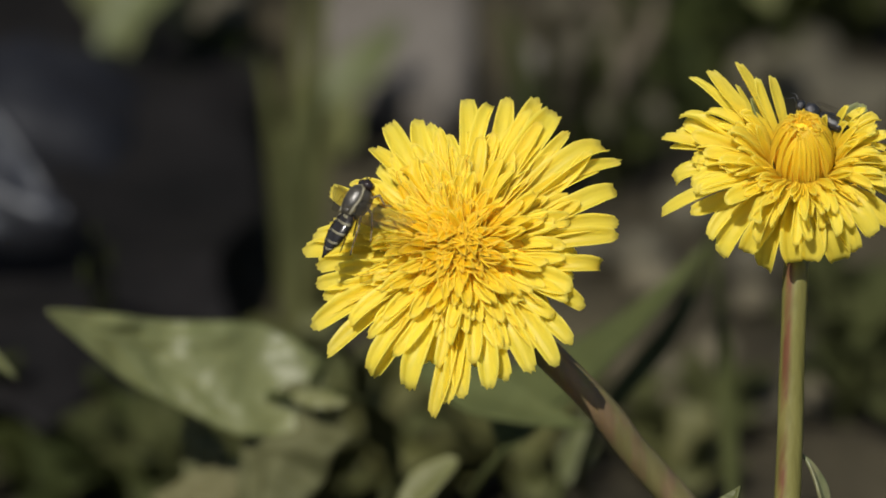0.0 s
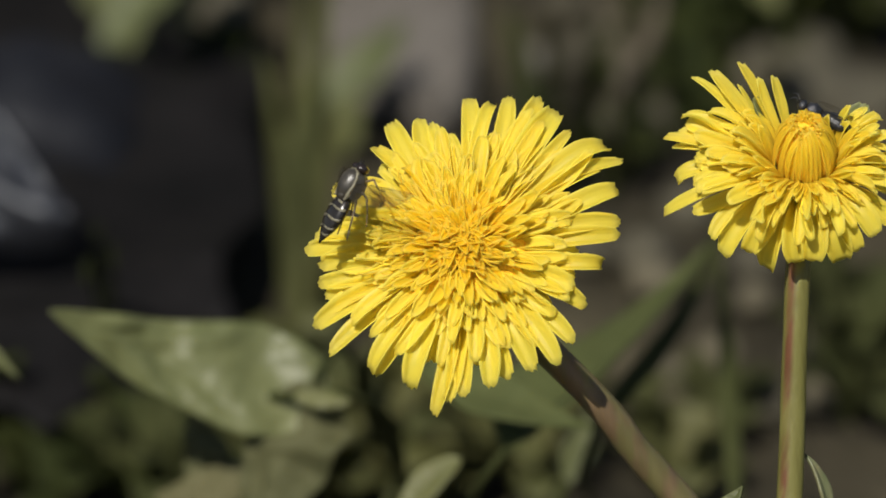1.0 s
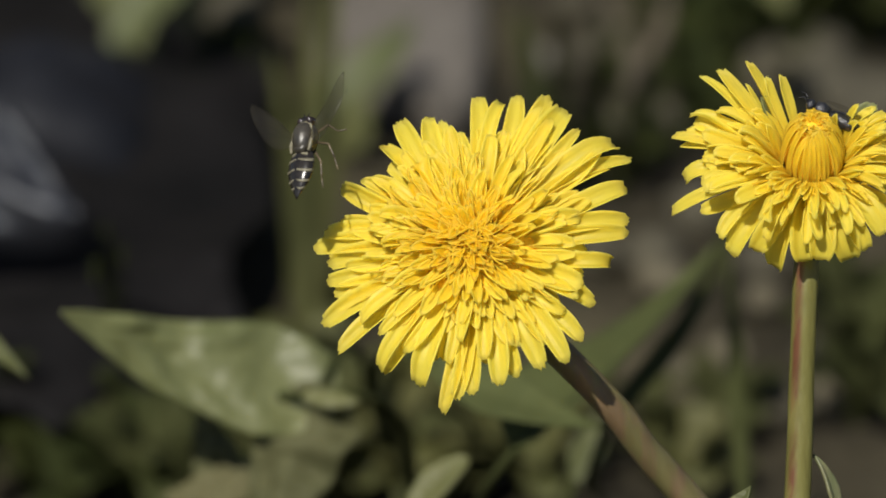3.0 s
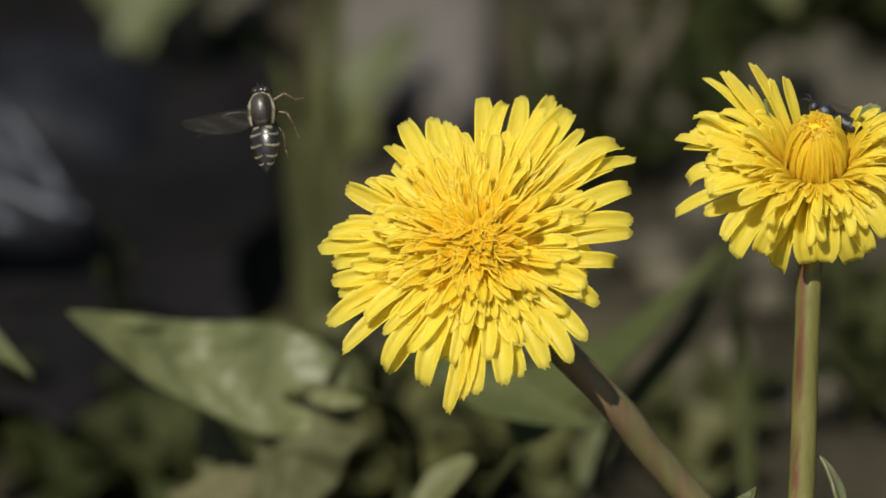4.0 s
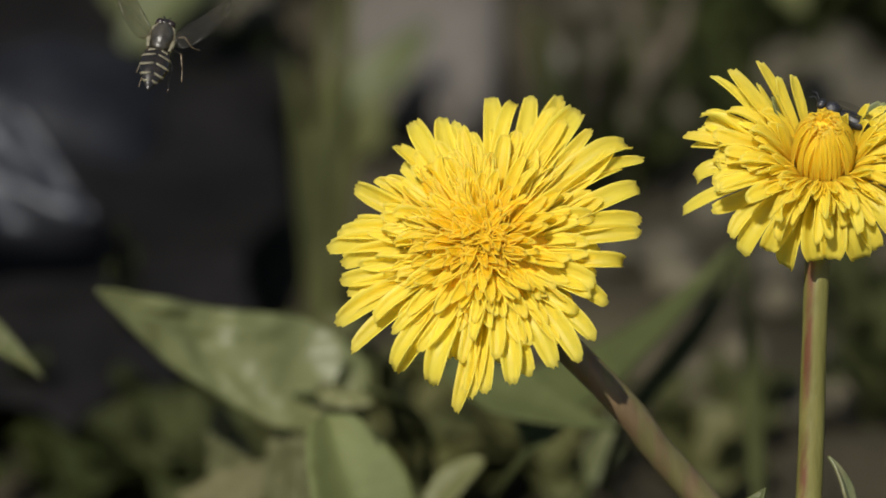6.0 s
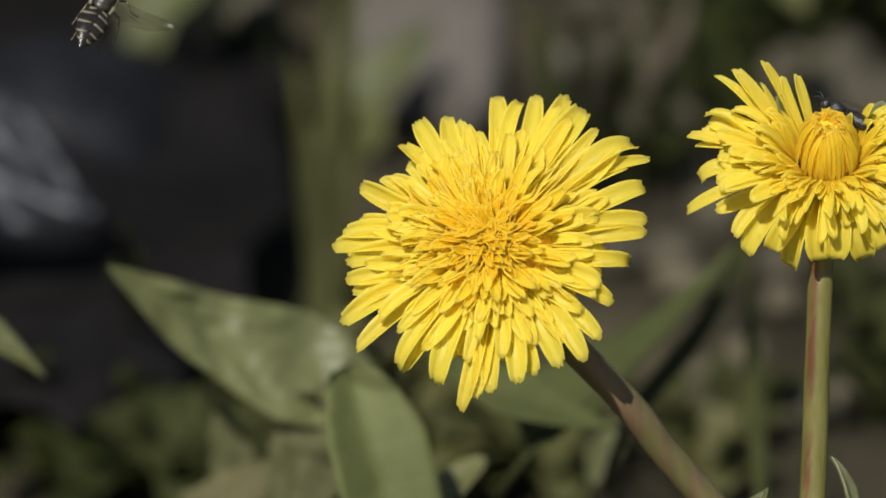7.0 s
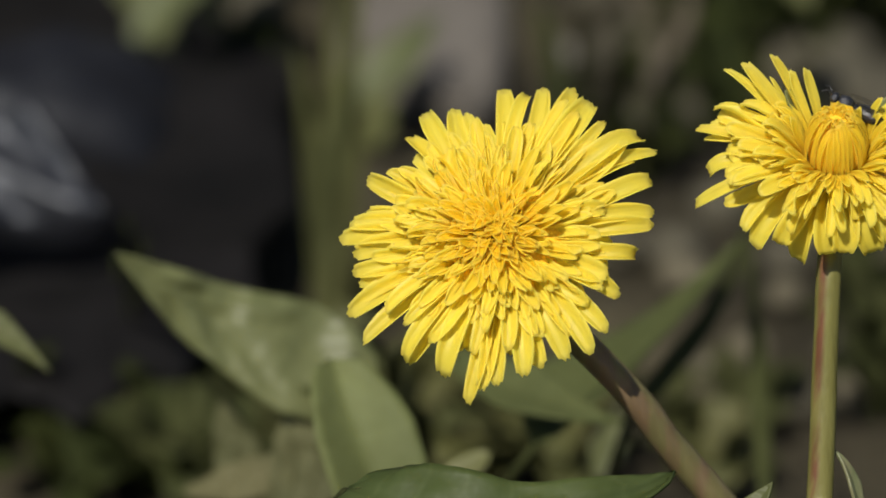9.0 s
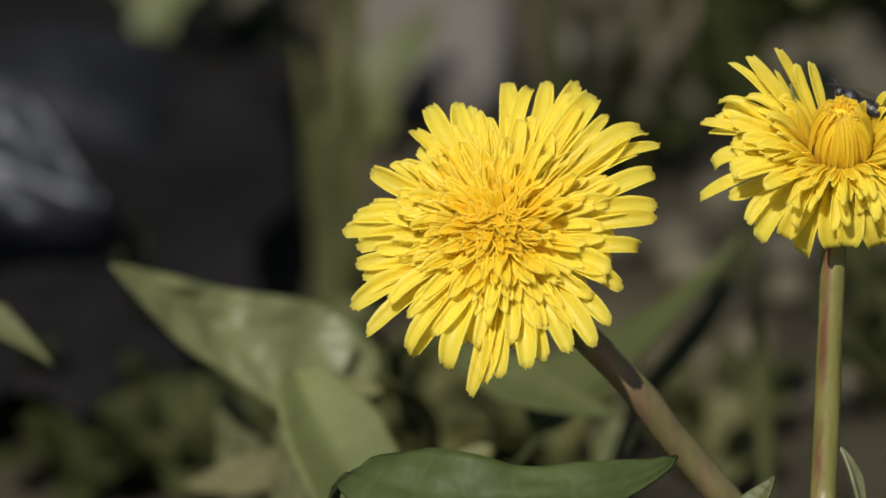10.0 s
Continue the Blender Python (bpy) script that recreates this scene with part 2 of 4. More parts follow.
def sheet(rows_of_points, thick, closed=False):
    """A thin solid skin through a grid of points with UVs: u along the rows, v across."""
    bm = bmesh.new()
    uvl = bm.loops.layers.uv.new("UVMap")
    n, m = len(rows_of_points), len(rows_of_points[0])
    P = [[Vector(p) for p in r] for r in rows_of_points]
    top, low = [], []
    for i in range(n):
        a, b = [], []
        for j in range(m):
            du = P[min(i + 1, n - 1)][j] - P[max(i - 1, 0)][j]
            dv = P[i][min(j + 1, m - 1)] - P[i][max(j - 1, 0)]
            nn = du.cross(dv)
            nn = nn.normalized() if nn.length > 1e-14 else Vector((0, 0, 1))
            a.append(bm.verts.new(P[i][j] + nn * thick / 2))
            b.append(bm.verts.new(P[i][j] - nn * thick / 2))
        top.append(a)
        low.append(b)

    def face(vs, uvs):
        f = bm.faces.new(vs)
        for lp, c in zip(f.loops, uvs):
            lp[uvl].uv = c

    def at(i, j):
        return (i / (n - 1), j / (m - 1))
    for i in range(n - 1):
        for j in range(m - 1):
            q = [(i, j), (i + 1, j), (i + 1, j + 1), (i, j + 1)]
            face([top[a][b] for a, b in q], [at(*c) for c in q])
            q = q[::-1]
            face([low[a][b] for a, b in q], [at(*c) for c in q])
    for i in range(n - 1):
        for j in (0, m - 1):
            q = [top[i][j], low[i][j], low[i + 1][j], top[i + 1][j]]
            face(q if j == 0 else q[::-1], [at(i, j)] * 2 + [at(i + 1, j)] * 2)
    for j in range(m - 1):
        for i in (0, n - 1):
            q = [top[i][j], top[i][j + 1], low[i][j + 1], low[i][j]]
            face(q if i == 0 else q[::-1], [at(i, j)] * 4)
    return bm


def bezier(pts, n):
    """Points and tangents along a smooth curve through the control points of one Bezier."""
    pts = [Vector(p) for p in pts]
    out = []
    for i in range(n + 1):
        t = i / n
        q, last = pts, None
        while len(q) > 1:
            last = q
            q = [a.lerp(b, t) for a, b in zip(q, q[1:])]
        out.append((q[0], (last[1] - last[0]).normalized()))
    return out


def through_points(pts, n):
    """Points and tangents along a smooth curve that passes through all the points."""
    pts = [Vector(p) for p in pts]
    pts = [pts[0] * 2 - pts[1], *pts, pts[-1] * 2 - pts[-2]]
    out = []
    spans = len(pts) - 3
    for i in range(n + 1):
        s = min(i / n * spans, spans - 1e-6)
        k, t = int(s), s - int(s)
        a, b, c, d = pts[k:k + 4]
        p = 0.5 * (2 * b + (c - a) * t + (2 * a - 5 * b + 4 * c - d) * t * t + (3 * b - a - 3 * c + d) * t ** 3)
        q = 0.5 * ((c - a) + 2 * (2 * a - 5 * b + 4 * c - d) * t + 3 * (3 * b - a - 3 * c + d) * t * t)
        out.append((p, q.normalized()))
    return out


def tube(pts, r0, r1, n=24, sides=12, wobble=0.0, path=bezier):
    bm = bmesh.new()
    uvl = bm.loops.layers.uv.new("UVMap")
    rings = []
    c = path(pts, n)
    side = c[0][1].orthogonal().normalized()
    for i, (p, t) in enumerate(c):
        side = (side - t * side.dot(t)).normalized()
        up = t.cross(side)
        r = r0 + (r1 - r0) * i / n
        ring = []
        for k in range(sides):
            a = 2 * math.pi * k / sides
            rr = r * (1 + wobble * noise.noise(Vector((k * 1.3, i * 0.35, r0 * 900))))
            ring.append(bm.verts.new(p + (side * math.cos(a) + up * math.sin(a)) * rr))
        rings.append(ring)
    for a, b in zip(rings, rings[1:]):
        for k in range(sides):
            f = bm.faces.new((a[k], a[(k + 1) % sides], b[(k + 1) % sides], b[k]))
            for lp, q in zip(f.loops, (k, k + 1, k + 1, k)):
                lp[uvl].uv = (q / sides, 0.5)
    bm.faces.new(rings[0][::-1])
    bm.faces.new(rings[-1])
    return bm


def lathe(profile, sides=20, squash=1.0):
    """A body turned about y from (y, radius) pairs."""
    bm = bmesh.new()
    rings = []
    for y, r in profile:
        rings.append([bm.verts.new((r * math.cos(2 * math.pi * k / sides), y, squash * r * math.sin(2 * math.pi * k / sides))) for k in range(sides)])
    for a, b in zip(rings, rings[1:]):
        for k in range(sides):
            bm.faces.new((a[k], b[k], b[(k + 1) % sides], a[(k + 1) % sides]))
    bm.faces.new(rings[0])
    bm.faces.new(rings[-1][::-1])
    return bm


def frame_of(axis, right=(1, 0, 0)):
    z = Vector(axis).normalized()
    x = Vector(right)
    x = (x - z * x.dot(z)).normalized()
    y = z.cross(x)
    return Matrix((x, y, z)).transposed().to_4x4()


# ---- ground ----
def build_ground():
    bm = bmesh.new()
    line = [-60, -20, -6, -2] + [-1 + 0.0125 * i for i in range(161)] + [2, 6, 20, 60]
    grid = []
    for y in line:
        row = []
        for x in line:
            near = max(0.0, 1 - max(abs(x), abs(y)) / 1.0)
            h = 0.0
            if near > 0:
                h = 0.010 * noise.noise(Vector((x * 9, y * 9, 2))) + 0.006 * noise.noise(Vector((x * 26, y * 26, 5))) + 0.003 * noise.noise(Vector((x * 60, y * 60, 9)))
            row.append(bm.verts.new((x, y + 0.4, h * min(1, near * 4))))
        grid.append(row)
    for a, b in zip(grid, grid[1:]):
        for i in range(len(line) - 1):
            bm.faces.new((a[i], a[i + 1], b[i + 1], b[i]))
    ob = new("ground", finish(bm, "ground", MAT_SOIL))
    tagged(ob, "dry brown garden soil with lumps and pale patches", "soil", kind="structure")


build_ground()


def build_sky_blocker():
    """Unseen plain dark boards, added behind the plants to keep sky out of reflections."""
    bm = bmesh.new()
    for k in range(22):
        h = bmesh.ops.create_cube(bm, size=1.0)["verts"]
        for v in h:
            v.co = Vector((v.co.x * 0.116 - 1.26 + k * 0.12, v.co.y * 0.02 + 1.45, v.co.z * 0.9 + 0.43))
    ob = new("wall_back", finish(bm, "wall_back", MAT_SKY_BLOCKER, smooth=False))
    tagged(ob, "unseen plain dark boards added behind the garden bed to block sky reflections", "fence", kind="structure")


build_sky_blocker()


# ---- dandelions ----
def petal_mesh(name, length, width, bend, cup, seed, material, folded=0.0, hook=None):
    """A strap floret along +x that faces +z: narrow foot, channelled blade, blunt tip with five small teeth. hook: how far the tip curls."""
    r = random.Random(seed)
    n, m = 14, 6
    teeth = [r.uniform(-0.008, 0.008) - 0.050 * (j / m * 2 - 1) ** 2 for j in range(m + 1)]
    for j in (1, 3, 5):
        teeth[j] -= r.uniform(0.006, 0.024)
    sway, roll = r.uniform(-0.22, 0.22), radians(r.uniform(-26, 26))
    curl = radians(r.uniform(-26, 12) if hook is None else hook)
    wob = r.uniform(0, 6)
    pts, spine = [], []
    x = z = ang = 0.0
    for i in range(n + 1):
        spine.append((x, z, ang))
        u = i / n
        ang = radians(bend) * u ** 1.4 + curl * max(0.0, (u - 0.70) / 0.30) ** 1.5 + 0.09 * math.sin(u * 5 + wob)
        x += length / n * math.cos(ang)
        z += length / n * math.sin(ang)
    for i, (sx, sz, a) in enumerate(spine):
        u = i / n
        w = width * (0.34 + 0.66 * min(1.0, u / 0.55) ** 0.8) * (1.0 - (0.34 + folded) * max(0.0, (u - 0.72) / 0.28) ** 2.2)
        row = []
        for j in range(m + 1):
            s = j / m * 2 - 1
            lift = cup * w * (s * s - 0.4) * (1.5 - 0.75 * u) + 0.035 * w * math.cos(s * math.pi * 2.0)
            lift += s * w / 2 * math.sin(roll * u)
            end = teeth[j] * length * max(0.0, (u - 0.75) / 0.25) if i > n - 3 else 0.0
            px = sx + end * math.cos(a) - lift * math.sin(a)
            pz = sz + end * math.sin(a) + lift * math.cos(a)
            row.append((px, s * w / 2 * math.cos(roll * u) * (1 - folded * u) + sway * length * (u * u - u), pz))
        pts.append(row)
    mesh = finish(sheet(pts, 0.00010), name, material)
    mesh["reach"], mesh["rise"] = spine[-1][0], spine[-1][1]
    return mesh


def style_mesh(seed):
    r = random.Random(seed)
    L = r.uniform(0.0020, 0.0032)
    k = r.choice((-1, 1)) * r.uniform(0.1, 0.5) * L
    return finish(tube([(0, 0, 0), (L * 0.5, 0, L * 0.12), (L * 0.8, k * 0.2, L * 0.2), (L, k, L * 0.1)], 0.00011, 0.00008, 7, 5), "style", MAT_STYLE)


STYLES = [style_mesh(s) for s in range(6)]


def place(name, mesh, parent, m):
    ob = new(name, mesh)
    ob.parent = parent
    ob.matrix_parent_inverse = Matrix()
    ob.matrix_basis = m
    return ob


def floret_pose(head, az, r0, h, elev, twist, s=1.0):
    return (head @ Matrix.Rotation(radians(az), 4, "Z") @ Matrix.Translation((r0, 0, h))
            @ Matrix.Rotation(radians(-elev), 4, "Y") @ Matrix.Rotation(radians(twist), 4, "X") @ Matrix.Diagonal((s, s, s, 1)))


def floret_to(mesh, head, az, r0, h0, reach, h, twist):
    """The pose that sets a floret's foot at r0, h0 and its tip at reach, h, all in the plane through the head's axis at az."""
    own = math.atan2(mesh["rise"], mesh["reach"])
    want = math.atan2(h - h0, reach - r0)
    size = math.hypot(h - h0, reach - r0) / math.hypot(mesh["rise"], mesh["reach"])
    return floret_pose(head, az, r0, h0, math.degrees(want - own), twist, size)


def involucre(thing, head, material):
    """The green cup under the florets with its bracts."""
    cup = []
    for i in range(9):
        u = i / 8
        cup.append((-0.0105 + 0.0108 * u, 0.0018 + 0.0036 * math.sin(u * math.pi * 0.55)))
    bm = lathe(cup, 18)
    bm.transform(head @ Matrix.Rotation(radians(90), 4, "X"))
    part("cup", bm, material, thing, "green bract cup under the flower head")
    for k in range(15):
        pts = []
        L, w = 0.0105 + 0.002 * (k % 3), 0.0021
        for i in range(7):
            u = i / 6
            back = radians(60 * u * u)
            row = [(-0.0010 + 0.0056 + 0.0022 * u * math.sin(back), s * w * (1 - u) ** 0.6 / 2, -0.0095 + L * u * (1 - 0.45 * u * math.sin(back))) for s in (-1, 0, 1)]
            pts.append(row)
        bm = sheet(pts, 0.0003)
        bm.transform(head @ Matrix.Rotation(2 * math.pi * k / 15, 4, "Z"))
        part("bract", bm, material, thing)


def floret_set(kinds, length, width, bend, cup, material, seed, folded=0.0):
    return [petal_mesh("petal", length, width * (0.88 + 0.08 * k), bend + 7 * (k - kinds / 2), cup * (0.7 + 0.25 * k), seed + k, material, folded) for k in range(kinds)]


def open_dandelion():
    """The fully open flower that leans on its stem and faces the viewer."""
    root = Vector((0.0572, -0.014, 0.062))
    root.z = 0.0
    thing = new("dandelion")
    thing.location = root
    tagged(thing, "fully open bright yellow dandelion on a leaning brownish stem", "flower", "dandelions")
    centre = Vector((0.0045, -0.0002, 0.1496)) - root
    head = Matrix.Translation(centre) @ frame_of((-0.0999, -0.747, 0.6573))
    back = head.to_3x3() @ Vector((0, 0, -1))
    hold = centre + back * 0.0095
    way = [Vector(p) - root for p in ((0.0208, 0.0037, 0.1285), (0.0266, 0.0034, 0.1209), (0.0324, 0.0032, 0.1138), (0.0401, 0.002, 0.1041), (0.0491, -0.0032, 0.0886))]
    part("stem", tube([hold, *way, Vector((0, 0, -0.01))], 0.0019, 0.0023, 60, 14, 0.05, through_points), MAT_STEM_BROWN, thing)
    involucre(thing, head, MAT_BRACT)
    r = random.Random(21)
    # the outermost florets: way round and reach in millimetres
    rim = [(32, 23.2), (23, 20.8), (9, 19.9), (3, 19.5), (-7, 17.1), (-27, 16.8), (-41, 18.0), (-50, 18.9), (-63, 17.8), (-72, 17.2), (-79, 17.9), (-90, 18.8), (-96, 19.4), (-101, 21.1), (-111, 18.5), (-123, 19.1), (-129, 19.1),
           (-146, 21.1), (-154, 21.0), (-159, 18.9), (-163, 18.3), (-169, 18.8), (-176, 18.4), (178, 20.3), (171, 19.2), (166, 17.4), (155, 19.1), (148, 16.2), (133, 16.3), (125, 18.9), (118, 20.4), (106, 19.3), (101, 18.1), (94, 16.4), (89, 20.9),
           (81, 20.0), (74, 21.9), (64, 22.9), (54, 22.0), (40, 22.6)]
    broad = {54: 0.0034, 40: 0.0029, -111: 0.0027, -129: 0.0024, -7: 0.0018, 81: 0.0017, 178: 0.0027, -79: 0.0027, 89: 0.0025, 32: 0.0016, -123: 0.0018, 94: 0.0014, 101: 0.0017}
    curled = {40: -60, 54: -35, -7: -120, 23: -45, -129: -60, -111: -40, 81: -70}
    for k, (az, reach) in enumerate(rim):
        mesh = petal_mesh("petal", reach / 1000 - 0.003, broad.get(az, r.uniform(0.0022, 0.0027)), r.uniform(-46, -26), 0.42, 40 + k, MAT_PETAL, hook=curled.get(az, r.uniform(-14, 8)))
        place("petal", mesh, thing, floret_to(mesh, head, az, 0.0032, 0.0, reach / 1000, r.uniform(-0.0004, 0.0006), r.uniform(-16, 16)))
    under = floret_set(5, 0.0130, 0.0026, -14, 0.3, MAT_PETAL, 160)
    for k in range(34):
        mesh = r.choice(under)
        place("petal", mesh, thing, floret_to(mesh, head, (k + r.uniform(-0.35, 0.35)) * 360 / 34, 0.0034, -0.0008, r.uniform(0.0124, 0.0146), r.uniform(-0.0026, -0.0012), r.uniform(-14, 14)))
    # those that lie on them, somewhat shorter
    second = [(32, 19.8), (-23, 14.7), (-38, 14.4), (-53, 15.6), (-105, 15.4), (56, 17.1), (66, 20.3), (73, 15.9), (46, 13.6), (26, 15.4), (13, 14.0), (-120, 15.8), (-150, 16.7), (158, 14.2), (-10, 14.2), (-84, 14.8), (-68, 14.2),
              (-136, 16.0), (-172, 16.0), (172, 15.2), (140, 14.6), (128, 15.6), (112, 15.0), (98, 15.6), (84, 15.8), (62, 15.2), (48, 20.4), (46, 18.0), (59, 19.6), (36, 20.6)]
    for k, (az, reach) in enumerate(second):
        mesh = petal_mesh("petal", reach / 1000 - 0.003, 0.0031 if az == -23 else r.uniform(0.0015, 0.0022), r.uniform(-40, -18), 0.45, 90 + k, MAT_PETAL, hook=r.uniform(-40, 10))
        place("petal", mesh, thing, floret_to(mesh, head, az, 0.0032, 0.0010, reach / 1000, r.uniform(0.0012, 0.0024), r.uniform(-24, 24)))
    # the domed middle, packed with ever shorter florets
    wide, tall = 0.0092, 0.0062

    def dome(rr):
        return tall * math.sqrt(max(0.0, 1 - (rr / wide) ** 2))
    core = lathe([(0.70 * dome(wide * q), max(0.0003, wide * q)) for q in (1.0, 0.97, 0.9, 0.8, 0.65, 0.45, 0.2, 0.0)], 28)
    core.transform(head @ Matrix.Rotation(radians(90), 4, "X"))
    part("disc", core, MAT_POLLEN, thing, "orange-yellow middle of the flower head")
    steps = 8
    classes = []
    for c in range(steps):
        t = (c + 0.5) / steps
        classes.append([petal_mesh("petal", 0.0060 + 0.0050 * t, (0.00150 + 0.0006 * t) * r.uniform(0.85, 1.15), -12 - 18 * t + r.uniform(-10, 10), r.uniform(0.25, 0.5), 220 + 10 * c + q, MAT_PETAL_INNER if t < 0.46 else MAT_PETAL_MIDDLE if t < 0.8 else MAT_PETAL,
                                   0.08 + 0.30 * (1 - t), r.uniform(-50, 36)) for q in range(8)])

    def floret_at(k, t):
        """A floret whose tip lies at the share t of the dome's radius; it overlaps those further out as shingles do."""
        mesh = r.choice(classes[max(0, min(steps - 1, int(t * steps + r.uniform(-0.6, 0.6))))])
        az = k * 137.508 + r.uniform(-14, 14)
        high = 0.5 + 0.5 * math.sin(radians(az))          # florets on the upper side reach further
        reach = 0.0145 * t * (0.88 + 0.22 * high)
        h = 0.0066 - 0.0046 * t * t + r.uniform(-0.0004, 0.0004)
        r0 = reach - (0.0044 + 0.0046 * t)
        h0 = h - 0.0042 + 0.0020 * t
        tilt = Matrix.Translation(head.translation) @ (head.to_3x3() @ Matrix.Rotation(radians(r.gauss(0, 11)), 3, "Y") @ Matrix.Rotation(radians(r.gauss(0, 9)), 3, "X")).to_4x4() if t < 0.4 else head
        return mesh, floret_to(mesh, tilt, az, r0, h0, reach * r.uniform(0.86, 1.12), h, r.gauss(0, 13))
    for k in range(185):
        mesh, m = floret_at(k, 0.13 + 0.87 * (1 - (k + 0.5) / 185) ** 0.70)
        place("petal", mesh, thing, m)
    for k in range(24):          # the upper side is shaggier
        mesh = r.choice(classes[r.randrange(3, 7)])
        reach = r.uniform(0.0070, 0.0135)
        place("petal", mesh, thing, floret_to(mesh, head, r.uniform(88, 178), reach * 0.25, 0.0030, reach, 0.0068 - 0.27 * reach + r.uniform(-0.0003, 0.0006), r.gauss(0, 30)))
    # the innermost florets are too many to tell apart
    bm = bmesh.new()
    for k in range(110):
        mesh, m = floret_at(k, 0.40 * math.sqrt((k + 0.5) / 110))
        had = len(bm.verts)
        bm.from_mesh(mesh)
        bm.verts.ensure_lookup_table()
        for i in range(had, len(bm.verts)):
            bm.verts[i].co = m @ bm.verts[i].co
    tagged(part("inner_floret_mass", bm, MAT_PETAL_INNER, thing, "packed orange-yellow florets of the middle"), kind="stuff")
    for k in range(78):
        t = r.uniform(0.1, 1.1)
        az = r.uniform(80, 220) if k % 3 else r.uniform(0, 360)
        place("style", r.choice(STYLES), thing, floret_pose(head, az, 0.0022 + 0.0080 * t, 0.0066 - 0.0038 * t, 20, 0, r.uniform(0.7, 1.0)) @ Matrix.Rotation(r.uniform(0, 6.28), 4, "X"))
    return thing


def half_open_dandelion():
    """The flower on an upright stem with its inner florets still closed to a cone."""
    foot = Vector((0.0529, 0.0365, 0))
    centre_w = Vector((0.0464, 0.0037, 0.1592))
    root = Vector((centre_w.x - 0.004, centre_w.y + 0.006, 0))
    thing = new("dandelion")
    thing.location = root
    tagged(thing, "yellow dandelion with a closed inner cone on an upright green stem", "flower", "dandelions")
    centre = centre_w - root
    head = Matrix.Translation(centre) @ frame_of((-0.0605, -0.39, 0.9188))
    hold = centre + head.to_3x3() @ Vector((0, 0, -0.009))
    neck = Vector((0.0459, 0.0009, 0.1468)) - root
    low = Vector((0.0451, -0.0081, 0.1193)) - root
    part("stem", tube([hold, neck, neck.lerp(low, 0.5), low, low + (low - neck) * 0.8, Vector((0, 0, -0.01))], 0.0015, 0.0018, 60, 14, 0.05, through_points), MAT_STEM, thing)
    involucre(thing, head, MAT_BRACT)
    r = random.Random(5)
    def ways(az):
        a = radians(az)
        return max(0.0, math.sin(a)), max(0.0, -math.sin(a)), max(0.0, -math.cos(a))
    # the outer florets: way round, rise in degrees and reach in millimetres
    skirt = [(-171, -12, 18.4), (-160, -11, 15.0), (-149, -15, 14.8), (-139, -24, 14.9), (-126, -22, 13.0), (-117, -35, 13.3), (-99, -28, 12.2), (-88, -25, 12.2), (-75, -28, 12.6), (-60, -22, 12.6), (-48, -14, 12.6), (-38, -16, 13.1),
             (180, -3, 15.9), (170, 7, 16.7), (168, 10, 18.0), (164, 13, 16.4), (159, 18, 16.6), (147, 28, 18.2), (141, 32, 17.1), (21, 27, 11.5), (10, 18, 11.7), (0, 10, 12.0), (-10, 0, 12.5), (-22, -8, 12.8), (32, 16, 11.6)]
    for k, (az, rise, long_) in enumerate(skirt):
        away, front, side = ways(az)
        mesh = petal_mesh("petal", long_ / 1000 - 0.004, 0.0016 + 0.0012 * front + (0.0008 if az in (159, 180) else 0.0) + r.uniform(-0.0002, 0.0002), -26 - 40 * front + 14 * away, 0.36, 300 + k, MAT_PETAL,
                          hook=-85 if az in (159, 180) else r.uniform(-22, 4))
        place("petal", mesh, thing, floret_to(mesh, head, az, 0.0042, 0.0, long_ / 1000 * math.cos(radians(rise)), long_ / 1000 * math.sin(radians(rise)), r.gauss(0, 8)))
    over = [petal_mesh("petal", 0.0098, r.uniform(0.0018, 0.0026), -30 + r.uniform(-8, 8), 0.36, 330 + q, MAT_PETAL, hook=r.uniform(-40, 8)) for q in range(8)]
    short = [[petal_mesh("petal", 0.0046 + 0.0012 * c, 0.0009 + 0.0002 * c, -14 - 6 * c, 0.4, 340 + 10 * c + q, MAT_PETAL_MIDDLE if c < 2 else MAT_PETAL, 0.1, r.uniform(-60, 20)) for q in range(6)] for c in range(4)]
    for k in range(54):
        az = (k + r.uniform(-0.4, 0.4)) * 360 / 54
        away, front, side = ways(az)
        if not 34 < az < 148 and not (front > 0.4 and k % 3):
            mesh = r.choice(over)
            long_ = (0.0116 + 0.0034 * side - 0.0012 * front) * r.uniform(0.86, 1.06)
            rise = radians(4 + 15 * away + 4 * side - 17 * front + r.gauss(0, 5))
            place("petal", mesh, thing, floret_to(mesh, head, az, 0.0042, 0.0009, long_ * math.cos(rise), 0.0012 + long_ * math.sin(rise), r.gauss(0, 14)))
    for k in range(10):
        az = r.uniform(152, 205)
        away, front, side = ways(az)
        mesh = r.choice(over)
        long_, rise = r.uniform(0.0105, 0.0150), radians(r.uniform(4, 15) + 12 * away)
        place("petal", mesh, thing, floret_to(mesh, head, az, 0.0042, 0.0012, long_ * math.cos(rise), 0.0014 + long_ * math.sin(rise), r.gauss(0, 16)))
    for k in range(120):
        az = k * 137.508 + r.uniform(-16, 16)
        if 34 < az % 360 < 136:
            continue
        away, front, side = ways(az)
        c = r.randrange(4)
        mesh = r.choice(short[c])
        long_ = (0.0074 + 0.0009 * c + 0.0014 * side) * r.uniform(0.9, 1.1)
        rise = radians(40 - 8 * c + 8 * away - 20 * front + r.gauss(0, 7))
        place("petal", mesh, thing, floret_to(mesh, head, az, 0.0040, 0.0014, 0.0010 + long_ * math.cos(rise), 0.0006 + long_ * math.sin(rise), r.gauss(0, 24)))
